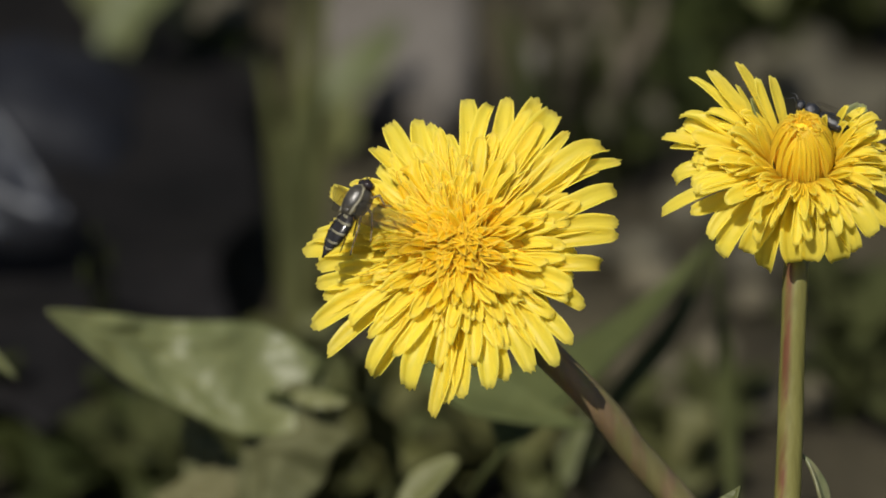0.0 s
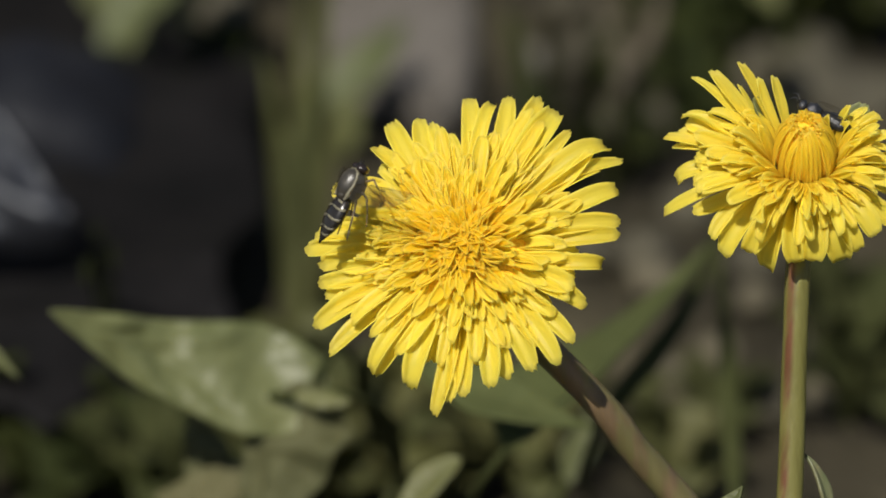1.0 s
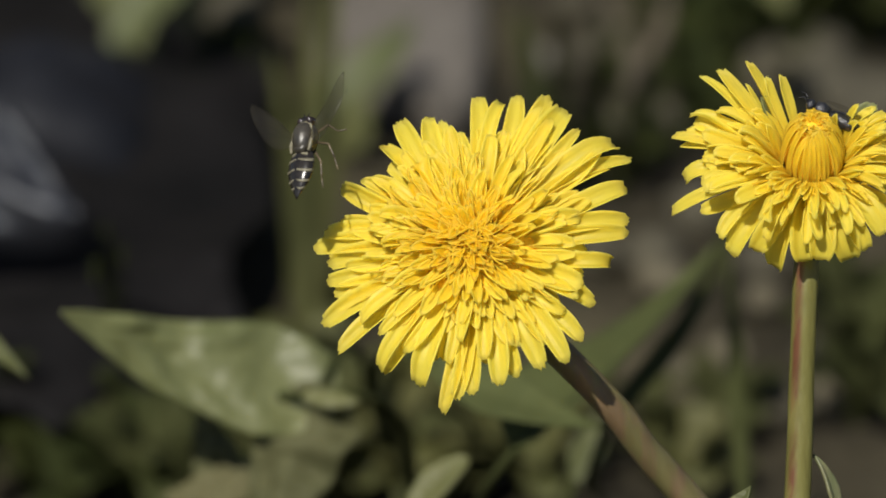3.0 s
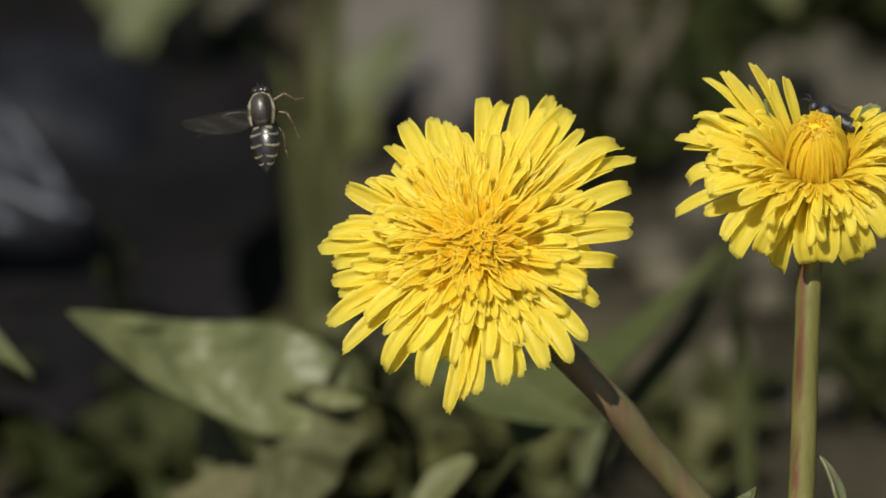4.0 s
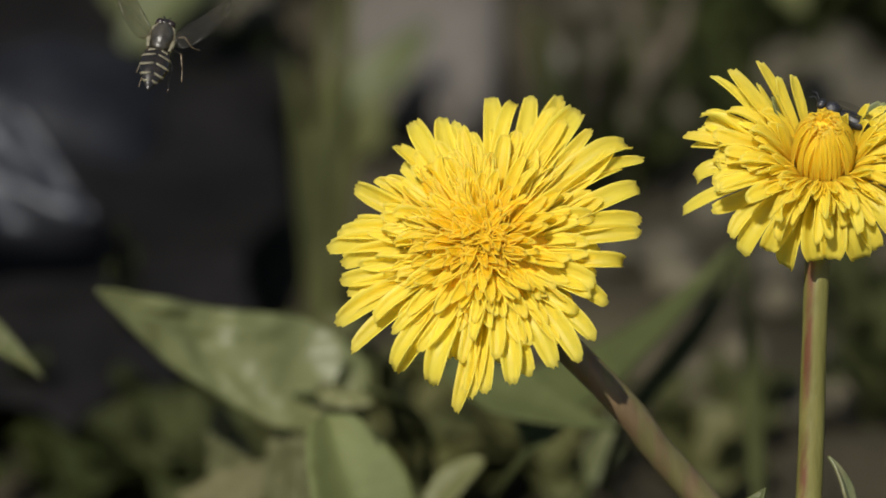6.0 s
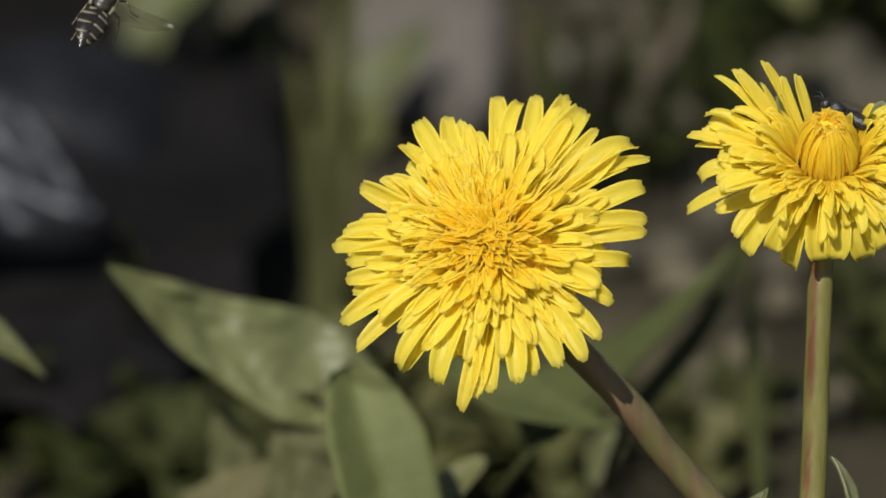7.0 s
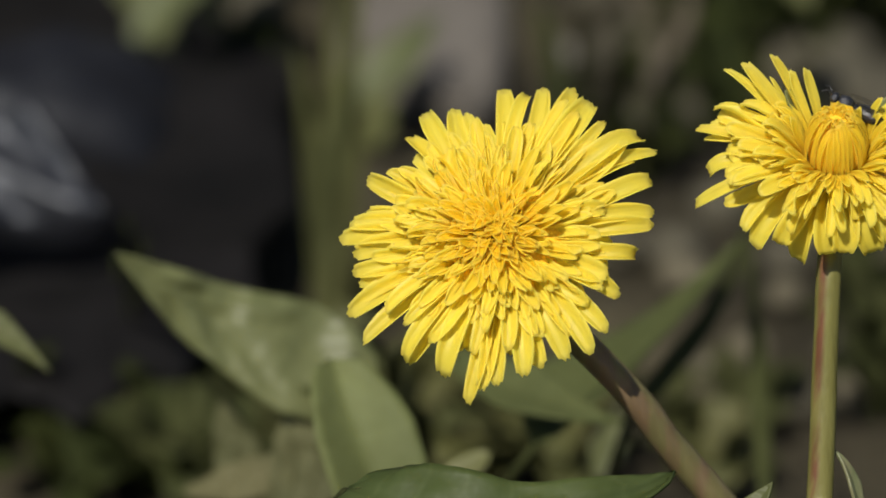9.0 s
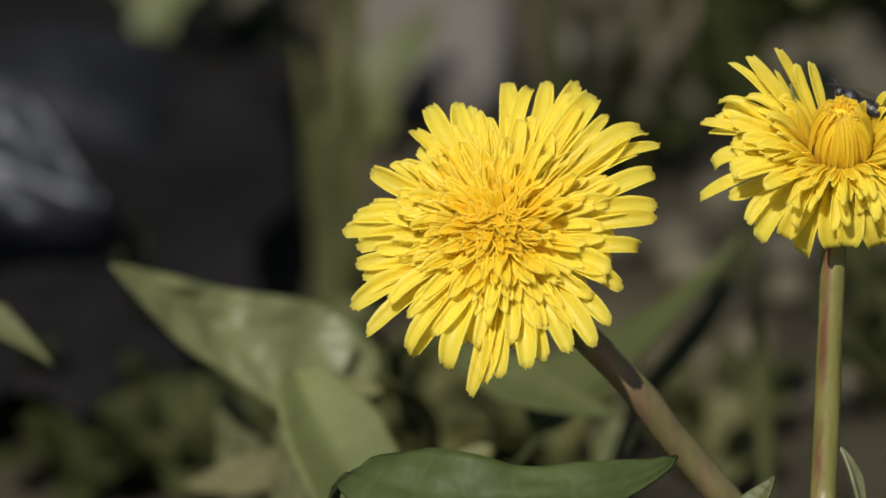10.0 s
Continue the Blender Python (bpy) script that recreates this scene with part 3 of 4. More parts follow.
    # a few that stand upright at the back
    for k, (az, rise, long_, w) in enumerate(((130, 40, 15.7, 0.0013), (124, 42, 12.8, 0.0014), (136, 36, 13.4, 0.0009), (112, 41, 12.4, 0.0014))):
        mesh = petal_mesh("petal", long_ / 1000 - 0.004, w, 10, 0.5, 390 + k, MAT_PETAL, hook=0)
        place("petal", mesh, thing, floret_to(mesh, head, az, 0.0042, 0.001, long_ / 1000 * math.cos(radians(rise)), long_ / 1000 * math.sin(radians(rise)), 18))
    grey = petal_mesh("petal", 0.0088, 0.0034, 8, 0.3, 400, MAT_PETAL_BACK)
    tagged(place("petal", grey, thing, floret_pose(head, 42, 0.0048, 0.0, 26, 10, 0.84)), "grey-green back of a raised petal")
    tagged(place("petal", grey, thing, floret_pose(head, 132, 0.0042, 0.0, 50, 30, 0.9)), "grey-green back of a raised petal")
    # the closed cone
    cone = [petal_mesh("closed_petal", 0.0080, 0.00100, 66, -0.25, 420 + q, MAT_PETAL_CONE, 0.25, r.uniform(5, 25)) for q in range(6)]
    for k in range(34):
        place("closed_petal", r.choice(cone), thing, floret_pose(head, k * 360 / 34 + r.uniform(-2, 2), 0.0039 + r.uniform(-0.0002, 0.0002), 0.0009, 85 + r.uniform(-3, 2), r.uniform(-8, 8), r.uniform(0.88, 1.04)))
    core = lathe([(0.0, 0.0034), (0.002, 0.0035), (0.0042, 0.0031), (0.0056, 0.0024), (0.0066, 0.0018), (0.0074, 0.0011), (0.0077, 0.0003)], 26)
    core.transform(head @ Matrix.Rotation(radians(90), 4, "X"))
    part("cone_core", core, MAT_POLLEN, thing, "orange core of packed closed florets")
    knob = [petal_mesh("floret_tip", 0.0011, 0.0005, 20, 0.4, 440 + k, MAT_PETAL_INNER) for k in range(3)]
    for k in range(120):
        rr = 0.0019 * math.sqrt(r.random())
        place("floret_tip", r.choice(knob), thing, floret_pose(head, k * 137.5, rr, 0.0074 - rr * 0.3, 70 + r.uniform(-40, 15), r.uniform(-60, 60), r.uniform(0.6, 1.1)))
    for k in range(46):
        az = r.uniform(130, 395)
        place("style", r.choice(STYLES), thing, floret_pose(head, az, r.uniform(0.0046, 0.0085), r.uniform(0.002, 0.0035), r.uniform(-5, 45), r.uniform(0, 360), r.uniform(0.6, 1.0)))
    return thing, head


dandelion_open = open_dandelion()
dandelion_half, HALF_HEAD = half_open_dandelion()


# ---- hoverfly ----
def limb(name, pts, r0, r1, parent, material, label=""):
    bm = bmesh.new()
    for a, b in zip(pts, pts[1:]):
        seg = tube([a, Vector(a).lerp(Vector(b), 0.5), b], r0, r0 * 0.75, 4, 7)
        me = bpy.data.meshes.new("tmp")
        seg.to_mesh(me)
        seg.free()
        bm.from_mesh(me)
        bpy.data.meshes.remove(me)
        r0 = max(r1, r0 * 0.72)
    return part(name, bm, material, parent, label)


def hoverfly():
    """Along y, head at +y, back towards +z; about ten and a half millimetres long."""
    thing = new("hoverfly")
    tagged(thing, "slender black hoverfly with pale banded abdomen and clear wings", "insect")
    th = lathe([(-0.0006, 0.0008), (-0.0002, 0.0012), (0.0006, 0.00142), (0.0014, 0.0015), (0.0022, 0.00145), (0.0029, 0.0012), (0.0033, 0.0006)], 24, 1.18)
    th.transform(Matrix.Translation((0, 0.0002, 0)))
    part("thorax", th, MAT_THORAX, thing, "bronze-black shiny thorax")
    sc = lathe([(-0.0007, 0.0002), (-0.0005, 0.0007), (0.0, 0.0010), (0.0004, 0.0008)], 18, 0.6)
    sc.transform(Matrix.Translation((0, 0.0000, 0.00072)))
    part("scutellum", sc, MAT_THORAX, thing, "shiny dark scutellum")
    for s in (-1, 1):
        part("side_stripe", tube([(s * 0.0013, -0.0005, 0.0006), (s * 0.0016, 0.0006, 0.0007), (s * 0.0017, 0.0024, 0.0006), (s * 0.0012, 0.0035, 0.0006), (0, 0.0034, 0.0007)], 0.00024, 0.00018, 22, 9, 1.0), MAT_FLY_PALE, thing, "dusty yellow hair fringe")
    # the abdomen tapers to a point
    prof = [(-0.0066, 0.00015), (-0.0061, 0.00035), (-0.0054, 0.0008), (-0.0044, 0.0014), (-0.0031, 0.0018), (-0.0017, 0.0018), (-0.0007, 0.00155), (-0.0002, 0.0012)]
    part("abdomen", lathe(prof, 24, 0.55), MAT_FLY_BLACK, thing, "glossy black abdomen")

    def radius(y):
        return float(np.interp(y, [p[0] for p in prof], [p[1] for p in prof]))
    for y0, inner, outer in ((-0.0007, 14, 48), (-0.0016, 5, 96), (-0.0030, 5, 96), (-0.0043, 8, 96), (-0.0052, 14, 96)):
        for s in (-1, 1):
            rows_ = []
            for i in range(9):
                a = radians(inner + (outer - inner) * i / 8)
                yy = y0 - 0.00022 * math.sin(2.0 * a)
                hw = (0.00012 + 0.00008 * i / 8) * (0.8 if y0 < -0.004 else 1)
                row = []
                for dy in (-hw, 0, hw):
                    rr = radius(yy + dy) + 0.00002
                    row.append((s * rr * math.sin(a), yy + dy, 0.55 * rr * math.cos(a) + 0.00001))
                rows_.append(row)
            part("band", sheet(rows_, 0.00004), MAT_FLY_PALE, thing, "pale yellow-grey abdominal band")
    hd = lathe([(0.0032, 0.0005), (0.0034, 0.0009), (0.0038, 0.0011), (0.0042, 0.0010), (0.0045, 0.0005)], 22, 0.85)
    head_part = part("head", hd, MAT_FLY_BLACK, thing, "broad dark head")
    for s in (-1, 1):
        ey = lathe([(-0.00062, 0.0001), (-0.0005, 0.00042), (-0.0001, 0.00066), (0.0003, 0.0006), (0.0006, 0.0001)], 16, 1.25)
        ey.transform(Matrix.Translation((s * 0.00062, 0.0038, 0.00018)))
        part("eye", ey, MAT_EYE, head_part, "large dark reddish eye")
        limb("antenna", [(s * 0.0002, 0.0043, 0.0003), (s * 0.0003, 0.0046, 0.0005), (s * 0.0005, 0.0049, 0.0004)], 0.00011, 0.00006, head_part, MAT_FLY_BLACK)
    legs = [  # foot of the leg, knee, ankle, toe
        ((0.0009, 0.0026, -0.0008), (0.0026, 0.0034, -0.0008), (0.0038, 0.0026, -0.0014), (0.0048, 0.0028, -0.0018)),
        ((0.0010, 0.0014, -0.0010), (0.0027, 0.0010, -0.0012), (0.0033, -0.0006, -0.0020), (0.0036, -0.0020, -0.0026)),
        ((0.0008, 0.0004, -0.0010), (0.0021, -0.0014, -0.0010), (0.0021, -0.0034, -0.0016), (0.0023, -0.0046, -0.0019)),
    ]
    for a in legs:
        for s in (-1, 1):
            limb("leg", [(s * x if s > 0 else -0.55 * x, y, z if s > 0 else z - 0.0004) for x, y, z in a], 0.00018, 0.00009, thing, MAT_LEG)
    wings = []
    for s in (-1, 1):
        L = 0.0088
        rows_ = []
        for i in range(19):
            u = i / 18
            lead = 0.0004 * math.sin(math.pi * u) + 0.0002
            wide = 0.0029 * (math.sin(math.pi * (0.06 + 0.94 * u) ** 0.75) ** 0.62) + 0.00012
            row = []
            for j in range(7):
                v = j / 6
                row.append((s * L * u, lead - wide * v, 0.00018 * math.sin(9 * u + 5 * v) + 0.0005 * u * u))
            rows_.append(row)
        w = part("wing", sheet(rows_ if s < 0 else [r[::-1] for r in rows_], 0.00002), MAT_WING, thing, "clear membranous wing with fine veins")
        w.location = (s * 0.0012, 0.0014, 0.0007)
        for ends in (((0.0, 0.0002, 0), (0.5, 0.0006, 0.0003), (1.0, 0.0001, 0.0006)), ((0.02, -0.0002, 0), (0.5, -0.0008, 0.0002), (0.97, -0.0008, 0.0005)),
                     ((0.03, -0.0004, 0), (0.4, -0.0014, 0.0001), (0.84, -0.0021, 0.0004)), ((0.3, 0.0002, 0.0002), (0.33, -0.0005, 0.0002), (0.36, -0.0013, 0.0002))):
            part("vein", tube([(s * L * u, y, z) for u, y, z in ends], 0.000022, 0.000016, 10, 5), MAT_FLY_BLACK, w)
        wings.append(w)
    return thing, wings


fly, fly_wings = hoverfly()


def dark_bee():
    """A small dusty black insect that lies on the back of the closed cone."""
    thing = new("small_bee")
    tagged(thing, "small dusty black bee resting behind the yellow cone", "insect")
    part("abdomen", lathe([(-0.0050, 0.0002), (-0.0045, 0.0008), (-0.0032, 0.0012), (-0.0016, 0.00125), (-0.0004, 0.0008), (0, 0.0004)], 18, 0.8), MAT_BEE, thing)
    part("thorax", lathe([(-0.0001, 0.0004), (0.0003, 0.0009), (0.0011, 0.00118), (0.0019, 0.0009), (0.0022, 0.0004)], 18, 0.9), MAT_BEE, thing)
    hd = part("head", lathe([(0.0022, 0.0003), (0.0024, 0.0008), (0.0029, 0.0009), (0.0033, 0.0005), (0.0034, 0.0002)], 16, 0.9), MAT_BEE, thing)
    for s in (-1, 1):
        limb("antenna", [(s * 0.0003, 0.0033, 0.0003), (s * 0.0006, 0.0040, 0.0009), (s * 0.0010, 0.0047, 0.0006)], 0.0001, 0.00007, hd, MAT_BEE)
        for y in (0.0018, 0.0010, 0.0002):
            limb("leg", [(s * 0.0007, y, -0.0004), (s * 0.0017, y + 0.0002, 0.0001), (s * 0.0022, y - 0.0010, -0.0010)], 0.00016, 0.00009, thing, MAT_BEE)
        rows_ = [[(s * (0.0004 + 0.0011 * v * math.sin(math.pi * (0.1 + 0.8 * u))), 0.0010 - 0.0052 * u, 0.0011 + 0.0002 * v) for v in (0, 0.33, 0.66, 1)] for u in [i / 8 for i in range(9)]]
        part("wing", sheet(rows_, 0.00002), MAT_WING, thing, "folded smoky wing")
    return thing


bee = dark_bee()
bee_head, bee_tail = Vector((0.0459, 0.0058, 0.1670)), Vector((0.0516, 0.0040, 0.1646))
_y = (bee_head - bee_tail).normalized()
_z = Vector((0.4467, -0.1813, 0.8761))
_z = (_z - _y * _z.dot(_y)).normalized()
BEE_REST = Matrix((_y.cross(_z), _y, _z)).transposed().to_4x4()
BEE_REST = BEE_REST @ Matrix.Diagonal((1.0, 0.90, 0.95, 1))
BEE_REST.translation = bee_head.lerp(bee_tail, 0.42)
bee.matrix_basis = BEE_REST


# ---- leaves ----
def leaf(name, spine, width, face, label, material, lobes=0, fold=0.18, wave=0.0, seed=1, n=30, shape=(0.55, 1.0), rib=True, group="", deep=0.5, category="leaf", wide_at=0.45, stalk=None, crinkle=0.0):
    """A leaf blade along a curve: face is the way its upper side looks. Lobes give the toothed dandelion outline."""
    r = random.Random(seed)
    root = Vector(spine[0])
    thing = new(name)
    thing.location = root
    tagged(thing, label, category, group)
    c = bezier([Vector(p) - root for p in spine], n)
    face = Vector(face).normalized()
    pts = []
    m = 28 if crinkle else 12
    for i, (p, t) in enumerate(c):
        u = i / n
        side = t.cross(face).normalized()
        nor = side.cross(t).normalized()
        w = width * (u / wide_at) ** shape[0] if u < wide_at else width * max(0.0, (1 - u) / (1 - wide_at)) ** shape[1]
        w = max(w, width * 0.04) * (1 if u < 0.995 else 0.3)
        row = []
        for j in range(m + 1):
            s = j / m * 2 - 1
            cut = 1.0
            if lobes:
                ph = (u * lobes + (0.15 if s > 0 else 0)) % 1.0
                cut = 1 - deep * (1 - ph) ** 1.5 * (1 - u * 0.6) if abs(s) > 0.2 else 1.0
            off = s * w * cut
            lift = fold * abs(s) * w + wave * width * noise.noise(Vector((u * 6 + seed, s * 1.4, seed * 3.1))) * min(1.0, u * 6, (1 - u) * 3 if crinkle else 1.0)
            if not crinkle:
                lift += 0.34 * wave * width * noise.noise(Vector((u * 22 + seed, s * 5, seed)))
            else:
                lift += crinkle * width * (noise.noise(Vector((u * 7 + 2.2 * abs(s) + seed, s * 1.6, 7))) + 0.4 * noise.noise(Vector((u * 17 + seed, s * 4, 3))) + 0.45 * math.sin(math.tau * (6 * u + 0.8 * abs(s))) * abs(s) * (1 - 0.6 * abs(s))) * min(1.0, (1 - u) * 4, u * 2.6)
            row.append(p + side * off + nor * lift)
        pts.append(row)
    part("blade", sheet(pts, 0.0004), material, thing)
    if stalk:
        foot = Vector(stalk) - root
        mid = c[0][0] - c[0][1] * min(0.02, foot.length * 0.4)
        part("stalk", tube([c[2][0], mid, foot * 0.6, foot], 0.0007, 0.0011, 14, 8), MAT_LEAF_MID, thing)
    if rib:
        bm = tube([q[0] for q in c[::max(1, n // 7)]], 0.0009 * width / 0.012 + 0.0003, 0.0002, n, 8)
        part("midrib", bm, MAT_MIDRIB, thing, "pale raised midrib")
    return thing


# the broad blurred leaf that swings up
LEAF_A_ROOT = Vector((-0.0129, 0.0928, 0.0885))
leaf_a = leaf("dandelion_leaf", [(-0.0129, 0.0928, 0.0885), (-0.0267, 0.0910, 0.0906), (-0.0436, 0.0925, 0.0949), (-0.0554, 0.0834, 0.1058)], 0.0096, (-0.1100, -0.7250, 0.6800),
              "broad pale green dandelion leaf with a pointed tip", MAT_LEAF_A, wave=0.20, crinkle=0.085, fold=-0.10, seed=3, n=80, shape=(0.30, 0.78), wide_at=0.28, rib=False, stalk=(-0.0027, 0.1907, 0))
# the rounded leaf that rises
LEAF_B_ROOT = Vector((-0.0042, 0.0421, 0.0673))
leaf_b = leaf("dandelion_leaf", [(-0.0042, 0.0421, 0.0673), (-0.0064, 0.0467, 0.0815), (-0.0102, 0.0529, 0.0968), (-0.0140, 0.0645, 0.1067)], 0.0077, (0.379, -0.806, 0.4547),
              "upright green dandelion leaf with a round end and pale midrib", MAT_LEAF_B, wave=0.08, fold=0.44, seed=8, shape=(0.10, 0.38), wide_at=0.74, rib=False, stalk=(0.0033, 0.0662, 0))
# the leaf that comes up along the bottom
LEAF_C_ROOT = Vector((-0.0135, -0.0076, 0.1206))
leaf_c = leaf("dandelion_leaf", [(-0.0135, -0.0076, 0.1206), (-0.0065, -0.0192, 0.1237), (0.0121, -0.0205, 0.1205), (0.0271, -0.0086, 0.1233)], 0.0058, (0, -0.4927, 0.8702),
              "green leaf lying level with a curled pale edge", MAT_LEAF_C, wave=0.22, fold=0.2, seed=5, shape=(0.3, 0.5), wide_at=0.3, rib=False, stalk=(-0.0127, 0.0509, 0))
leaf("wild_grass", [(0.0509, -0.0092, 0.1139), (0.0505, -0.007, 0.1192), (0.0491, -0.0057, 0.1225), (0.0475, -0.0051, 0.124)], 0.0013, (0.722, -0.4579, 0.5187), "small pale grass blade bent at its tip", MAT_MIDRIB, rib=False, fold=0.3, category="grass", stalk=(0.0633, 0.0365, 0))
leaf_d = leaf("dandelion_leaf", [(0.0327, -0.0147, 0.1136), (0.0355, -0.0129, 0.1182), (0.0383, -0.0118, 0.1208), (0.0392, -0.0111, 0.1226)], 0.0022, (-0.4216, -0.4867, 0.7651), "narrow green leaf with a sharp tip", MAT_LEAF, rib=False, fold=0.3, stalk=(0.0392, 0.0365, 0))

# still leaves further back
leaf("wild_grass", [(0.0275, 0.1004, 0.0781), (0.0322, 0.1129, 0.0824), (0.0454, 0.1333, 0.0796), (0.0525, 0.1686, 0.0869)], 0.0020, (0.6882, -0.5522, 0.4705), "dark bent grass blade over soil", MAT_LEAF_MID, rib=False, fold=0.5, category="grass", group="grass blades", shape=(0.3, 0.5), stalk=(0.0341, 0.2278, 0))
leaf("dandelion_leaf", [(-0.0793, 0.0888, 0.1029), (-0.074, 0.0885, 0.102), (-0.0688, 0.0872, 0.0988), (-0.063, 0.0851, 0.0938)], 0.0030, (0.2074, -0.5749, 0.7915), "green leaf tip drooping among dark foliage", MAT_LEAF, seed=11, stalk=(-0.1105, 0.2278, 0))
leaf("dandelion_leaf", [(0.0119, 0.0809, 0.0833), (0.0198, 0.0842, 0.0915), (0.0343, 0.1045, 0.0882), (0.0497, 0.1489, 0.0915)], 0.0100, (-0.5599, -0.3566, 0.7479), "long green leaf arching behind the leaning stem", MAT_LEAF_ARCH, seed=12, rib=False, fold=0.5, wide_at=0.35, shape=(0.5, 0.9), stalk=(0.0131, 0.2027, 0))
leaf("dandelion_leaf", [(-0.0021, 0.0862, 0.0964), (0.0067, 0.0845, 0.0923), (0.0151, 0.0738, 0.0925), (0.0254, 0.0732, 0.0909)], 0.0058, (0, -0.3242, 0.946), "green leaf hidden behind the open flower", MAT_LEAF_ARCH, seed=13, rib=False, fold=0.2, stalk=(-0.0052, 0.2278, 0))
leaf("dandelion_leaf", [(0.0237, 0.1239, 0.0563), (0.0257, 0.1254, 0.0599), (0.0268, 0.1268, 0.0635), (0.0274, 0.1288, 0.0684)], 0.0034, (0.101, -0.6916, 0.7152), "small pale leaf standing behind the stem", MAT_LEAF, seed=14, rib=False, stalk=(0.0278, 0.2027, 0))
leaf("dandelion_leaf", [(-0.0046, 0.068, 0.0781), (-0.0012, 0.0696, 0.0821), (0.0018, 0.0708, 0.0849), (0.0052, 0.0714, 0.0865)], 0.0030, (-0.1005, -0.3888, 0.9158), "small pale green leaf lobe near the ground", MAT_LEAF_PALE, seed=15, shape=(0.5, 0.4), rib=False, stalk=(-0.014, 0.2027, 0))
leaf("dandelion_leaf", [(-0.0177, 0.0912, 0.0902), (-0.0199, 0.0883, 0.0857), (-0.0238, 0.0841, 0.0779), (-0.0287, 0.0798, 0.0672)], 0.0086, (-0.3042, -0.6472, 0.699), "crinkled pale lobe of a leaf hanging low", MAT_LEAF_LOBE, wave=0.4, crinkle=0.03, seed=17, n=60, rib=False, fold=-0.2, shape=(0.4, 0.45), wide_at=0.28, stalk=(-0.0102, 0.2549, 0))
leaf("dandelion_leaf", [(-0.0326, 0.1, 0.064), (-0.035, 0.103, 0.0676), (-0.0369, 0.106, 0.0723), (-0.0382, 0.11, 0.0778)], 0.0044, (-0.05, -0.62, 0.78), "pale olive leaf lobe standing in low foliage", MAT_LEAF_LOBE, wave=0.4, crinkle=0.04, seed=23, n=40, rib=False, fold=-0.15, shape=(0.3, 0.5), wide_at=0.4, stalk=(-0.0300, 0.2349, 0))
leaf("dandelion_leaf", [(-0.0277, 0.098, 0.0731), (-0.0324, 0.098, 0.069), (-0.038, 0.099, 0.0673), (-0.0445, 0.1, 0.066)], 0.0040, (-0.2, -0.6, 0.77), "dull olive leaf drooping over low foliage", MAT_LEAF_LOBE, wave=0.4, crinkle=0.04, seed=27, n=40, rib=False, fold=-0.2, shape=(0.3, 0.6), wide_at=0.4, stalk=(-0.0202, 0.2449, 0))
leaf("dandelion_leaf", [(-0.0211, 0.088, 0.0897), (-0.0184, 0.087, 0.09), (-0.0153, 0.086, 0.0898), (-0.012, 0.085, 0.0899)], 0.0017, (0.1, -0.68, 0.73), "small pale leaf lobe below a broad leaf", MAT_LEAF_PALE, wave=0.3, seed=29, rib=False, fold=-0.25, shape=(0.4, 0.5), wide_at=0.5, stalk=(-0.0160, 0.2149, 0))
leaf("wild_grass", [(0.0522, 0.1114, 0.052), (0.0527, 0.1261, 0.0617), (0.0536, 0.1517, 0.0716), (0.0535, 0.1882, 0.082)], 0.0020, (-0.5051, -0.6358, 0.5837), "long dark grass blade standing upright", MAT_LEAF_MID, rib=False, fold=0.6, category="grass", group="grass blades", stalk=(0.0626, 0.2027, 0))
leaf("dry_leaf", [(0.0480, 0.410, 0.0245), (0.0555, 0.420, 0.0330), (0.0475, 0.430, 0.0400), (0.0425, 0.440, 0.0470)], 0.0022, (-0.303, -0.5601, 0.771), "withered pale brown leaf curling over soil", MAT_LEAF_DRY, rib=False, fold=0.4, group="withered leaves", shape=(0.3, 0.5), stalk=(0.0470, 0.4069, 0))
leaf("dry_leaf", [(0.0520, 0.417, 0.0290), (0.0570, 0.424, 0.0340), (0.0615, 0.432, 0.0390), (0.0622, 0.442, 0.0470)], 0.0022, (-0.303, -0.5601, 0.771), "withered grey-brown leaf leaning back over soil", MAT_LEAF_DRY, rib=False, fold=0.4, group="withered leaves", shape=(0.3, 0.5), stalk=(0.0520, 0.4169, 0))
leaf("dandelion_leaf", [(0.0764, 0.44, 0.0645), (0.0816, 0.4362, 0.057), (0.0870, 0.4331, 0.0505), (0.0915, 0.4293, 0.043)], 0.0066, (0.1009, -0.6061, 0.7889), "pale green leaf tip hanging over the soil", MAT_LEAF_PALE, seed=19, shape=(0.5, 0.5), rib=False, stalk=(0.0995, 0.6492, 0))
for q, (a, b, c, d, w, lab) in enumerate((
    ((-0.0609, 0.4582, 0.0561), (-0.0685, 0.4548, 0.0478), (-0.0775, 0.4514, 0.0394), (-0.0873, 0.446, 0.0259), 0.0090, "pale green leaf behind black film"),
    ((-0.0963, 0.4769, 0.049), (-0.0917, 0.474, 0.0419), (-0.0832, 0.4694, 0.0304), (-0.077, 0.4643, 0.0178), 0.0078, "drooping pale green leaf behind black film"),
    ((-0.0531, 0.4763, 0.0476), (-0.0593, 0.474, 0.0419), (-0.0662, 0.4711, 0.0347), (-0.0708, 0.4667, 0.0239), 0.0062, "green leaf behind black film"))):
    leaf("weed_leaf", [a, b, c, d], w, (-0.1025, -0.5489, 0.8296), lab, (MAT_LEAF, MAT_LEAF, MAT_GRASS)[q], seed=30 + q, shape=(0.5, 0.5), group="weed leaves", rib=False, stalk=(a[0], 0.78, 0))


# ---- black film, stone, pebbles, grass ----
def near_line(p, a, b):
    p, a, b = Vector(p).to_2d(), Vector(a).to_2d(), Vector(b).to_2d()
    t = max(0.0, min(1.0, (p - a).dot(b - a) / (b - a).length_squared))
    return (p - a.lerp(b, t)).length


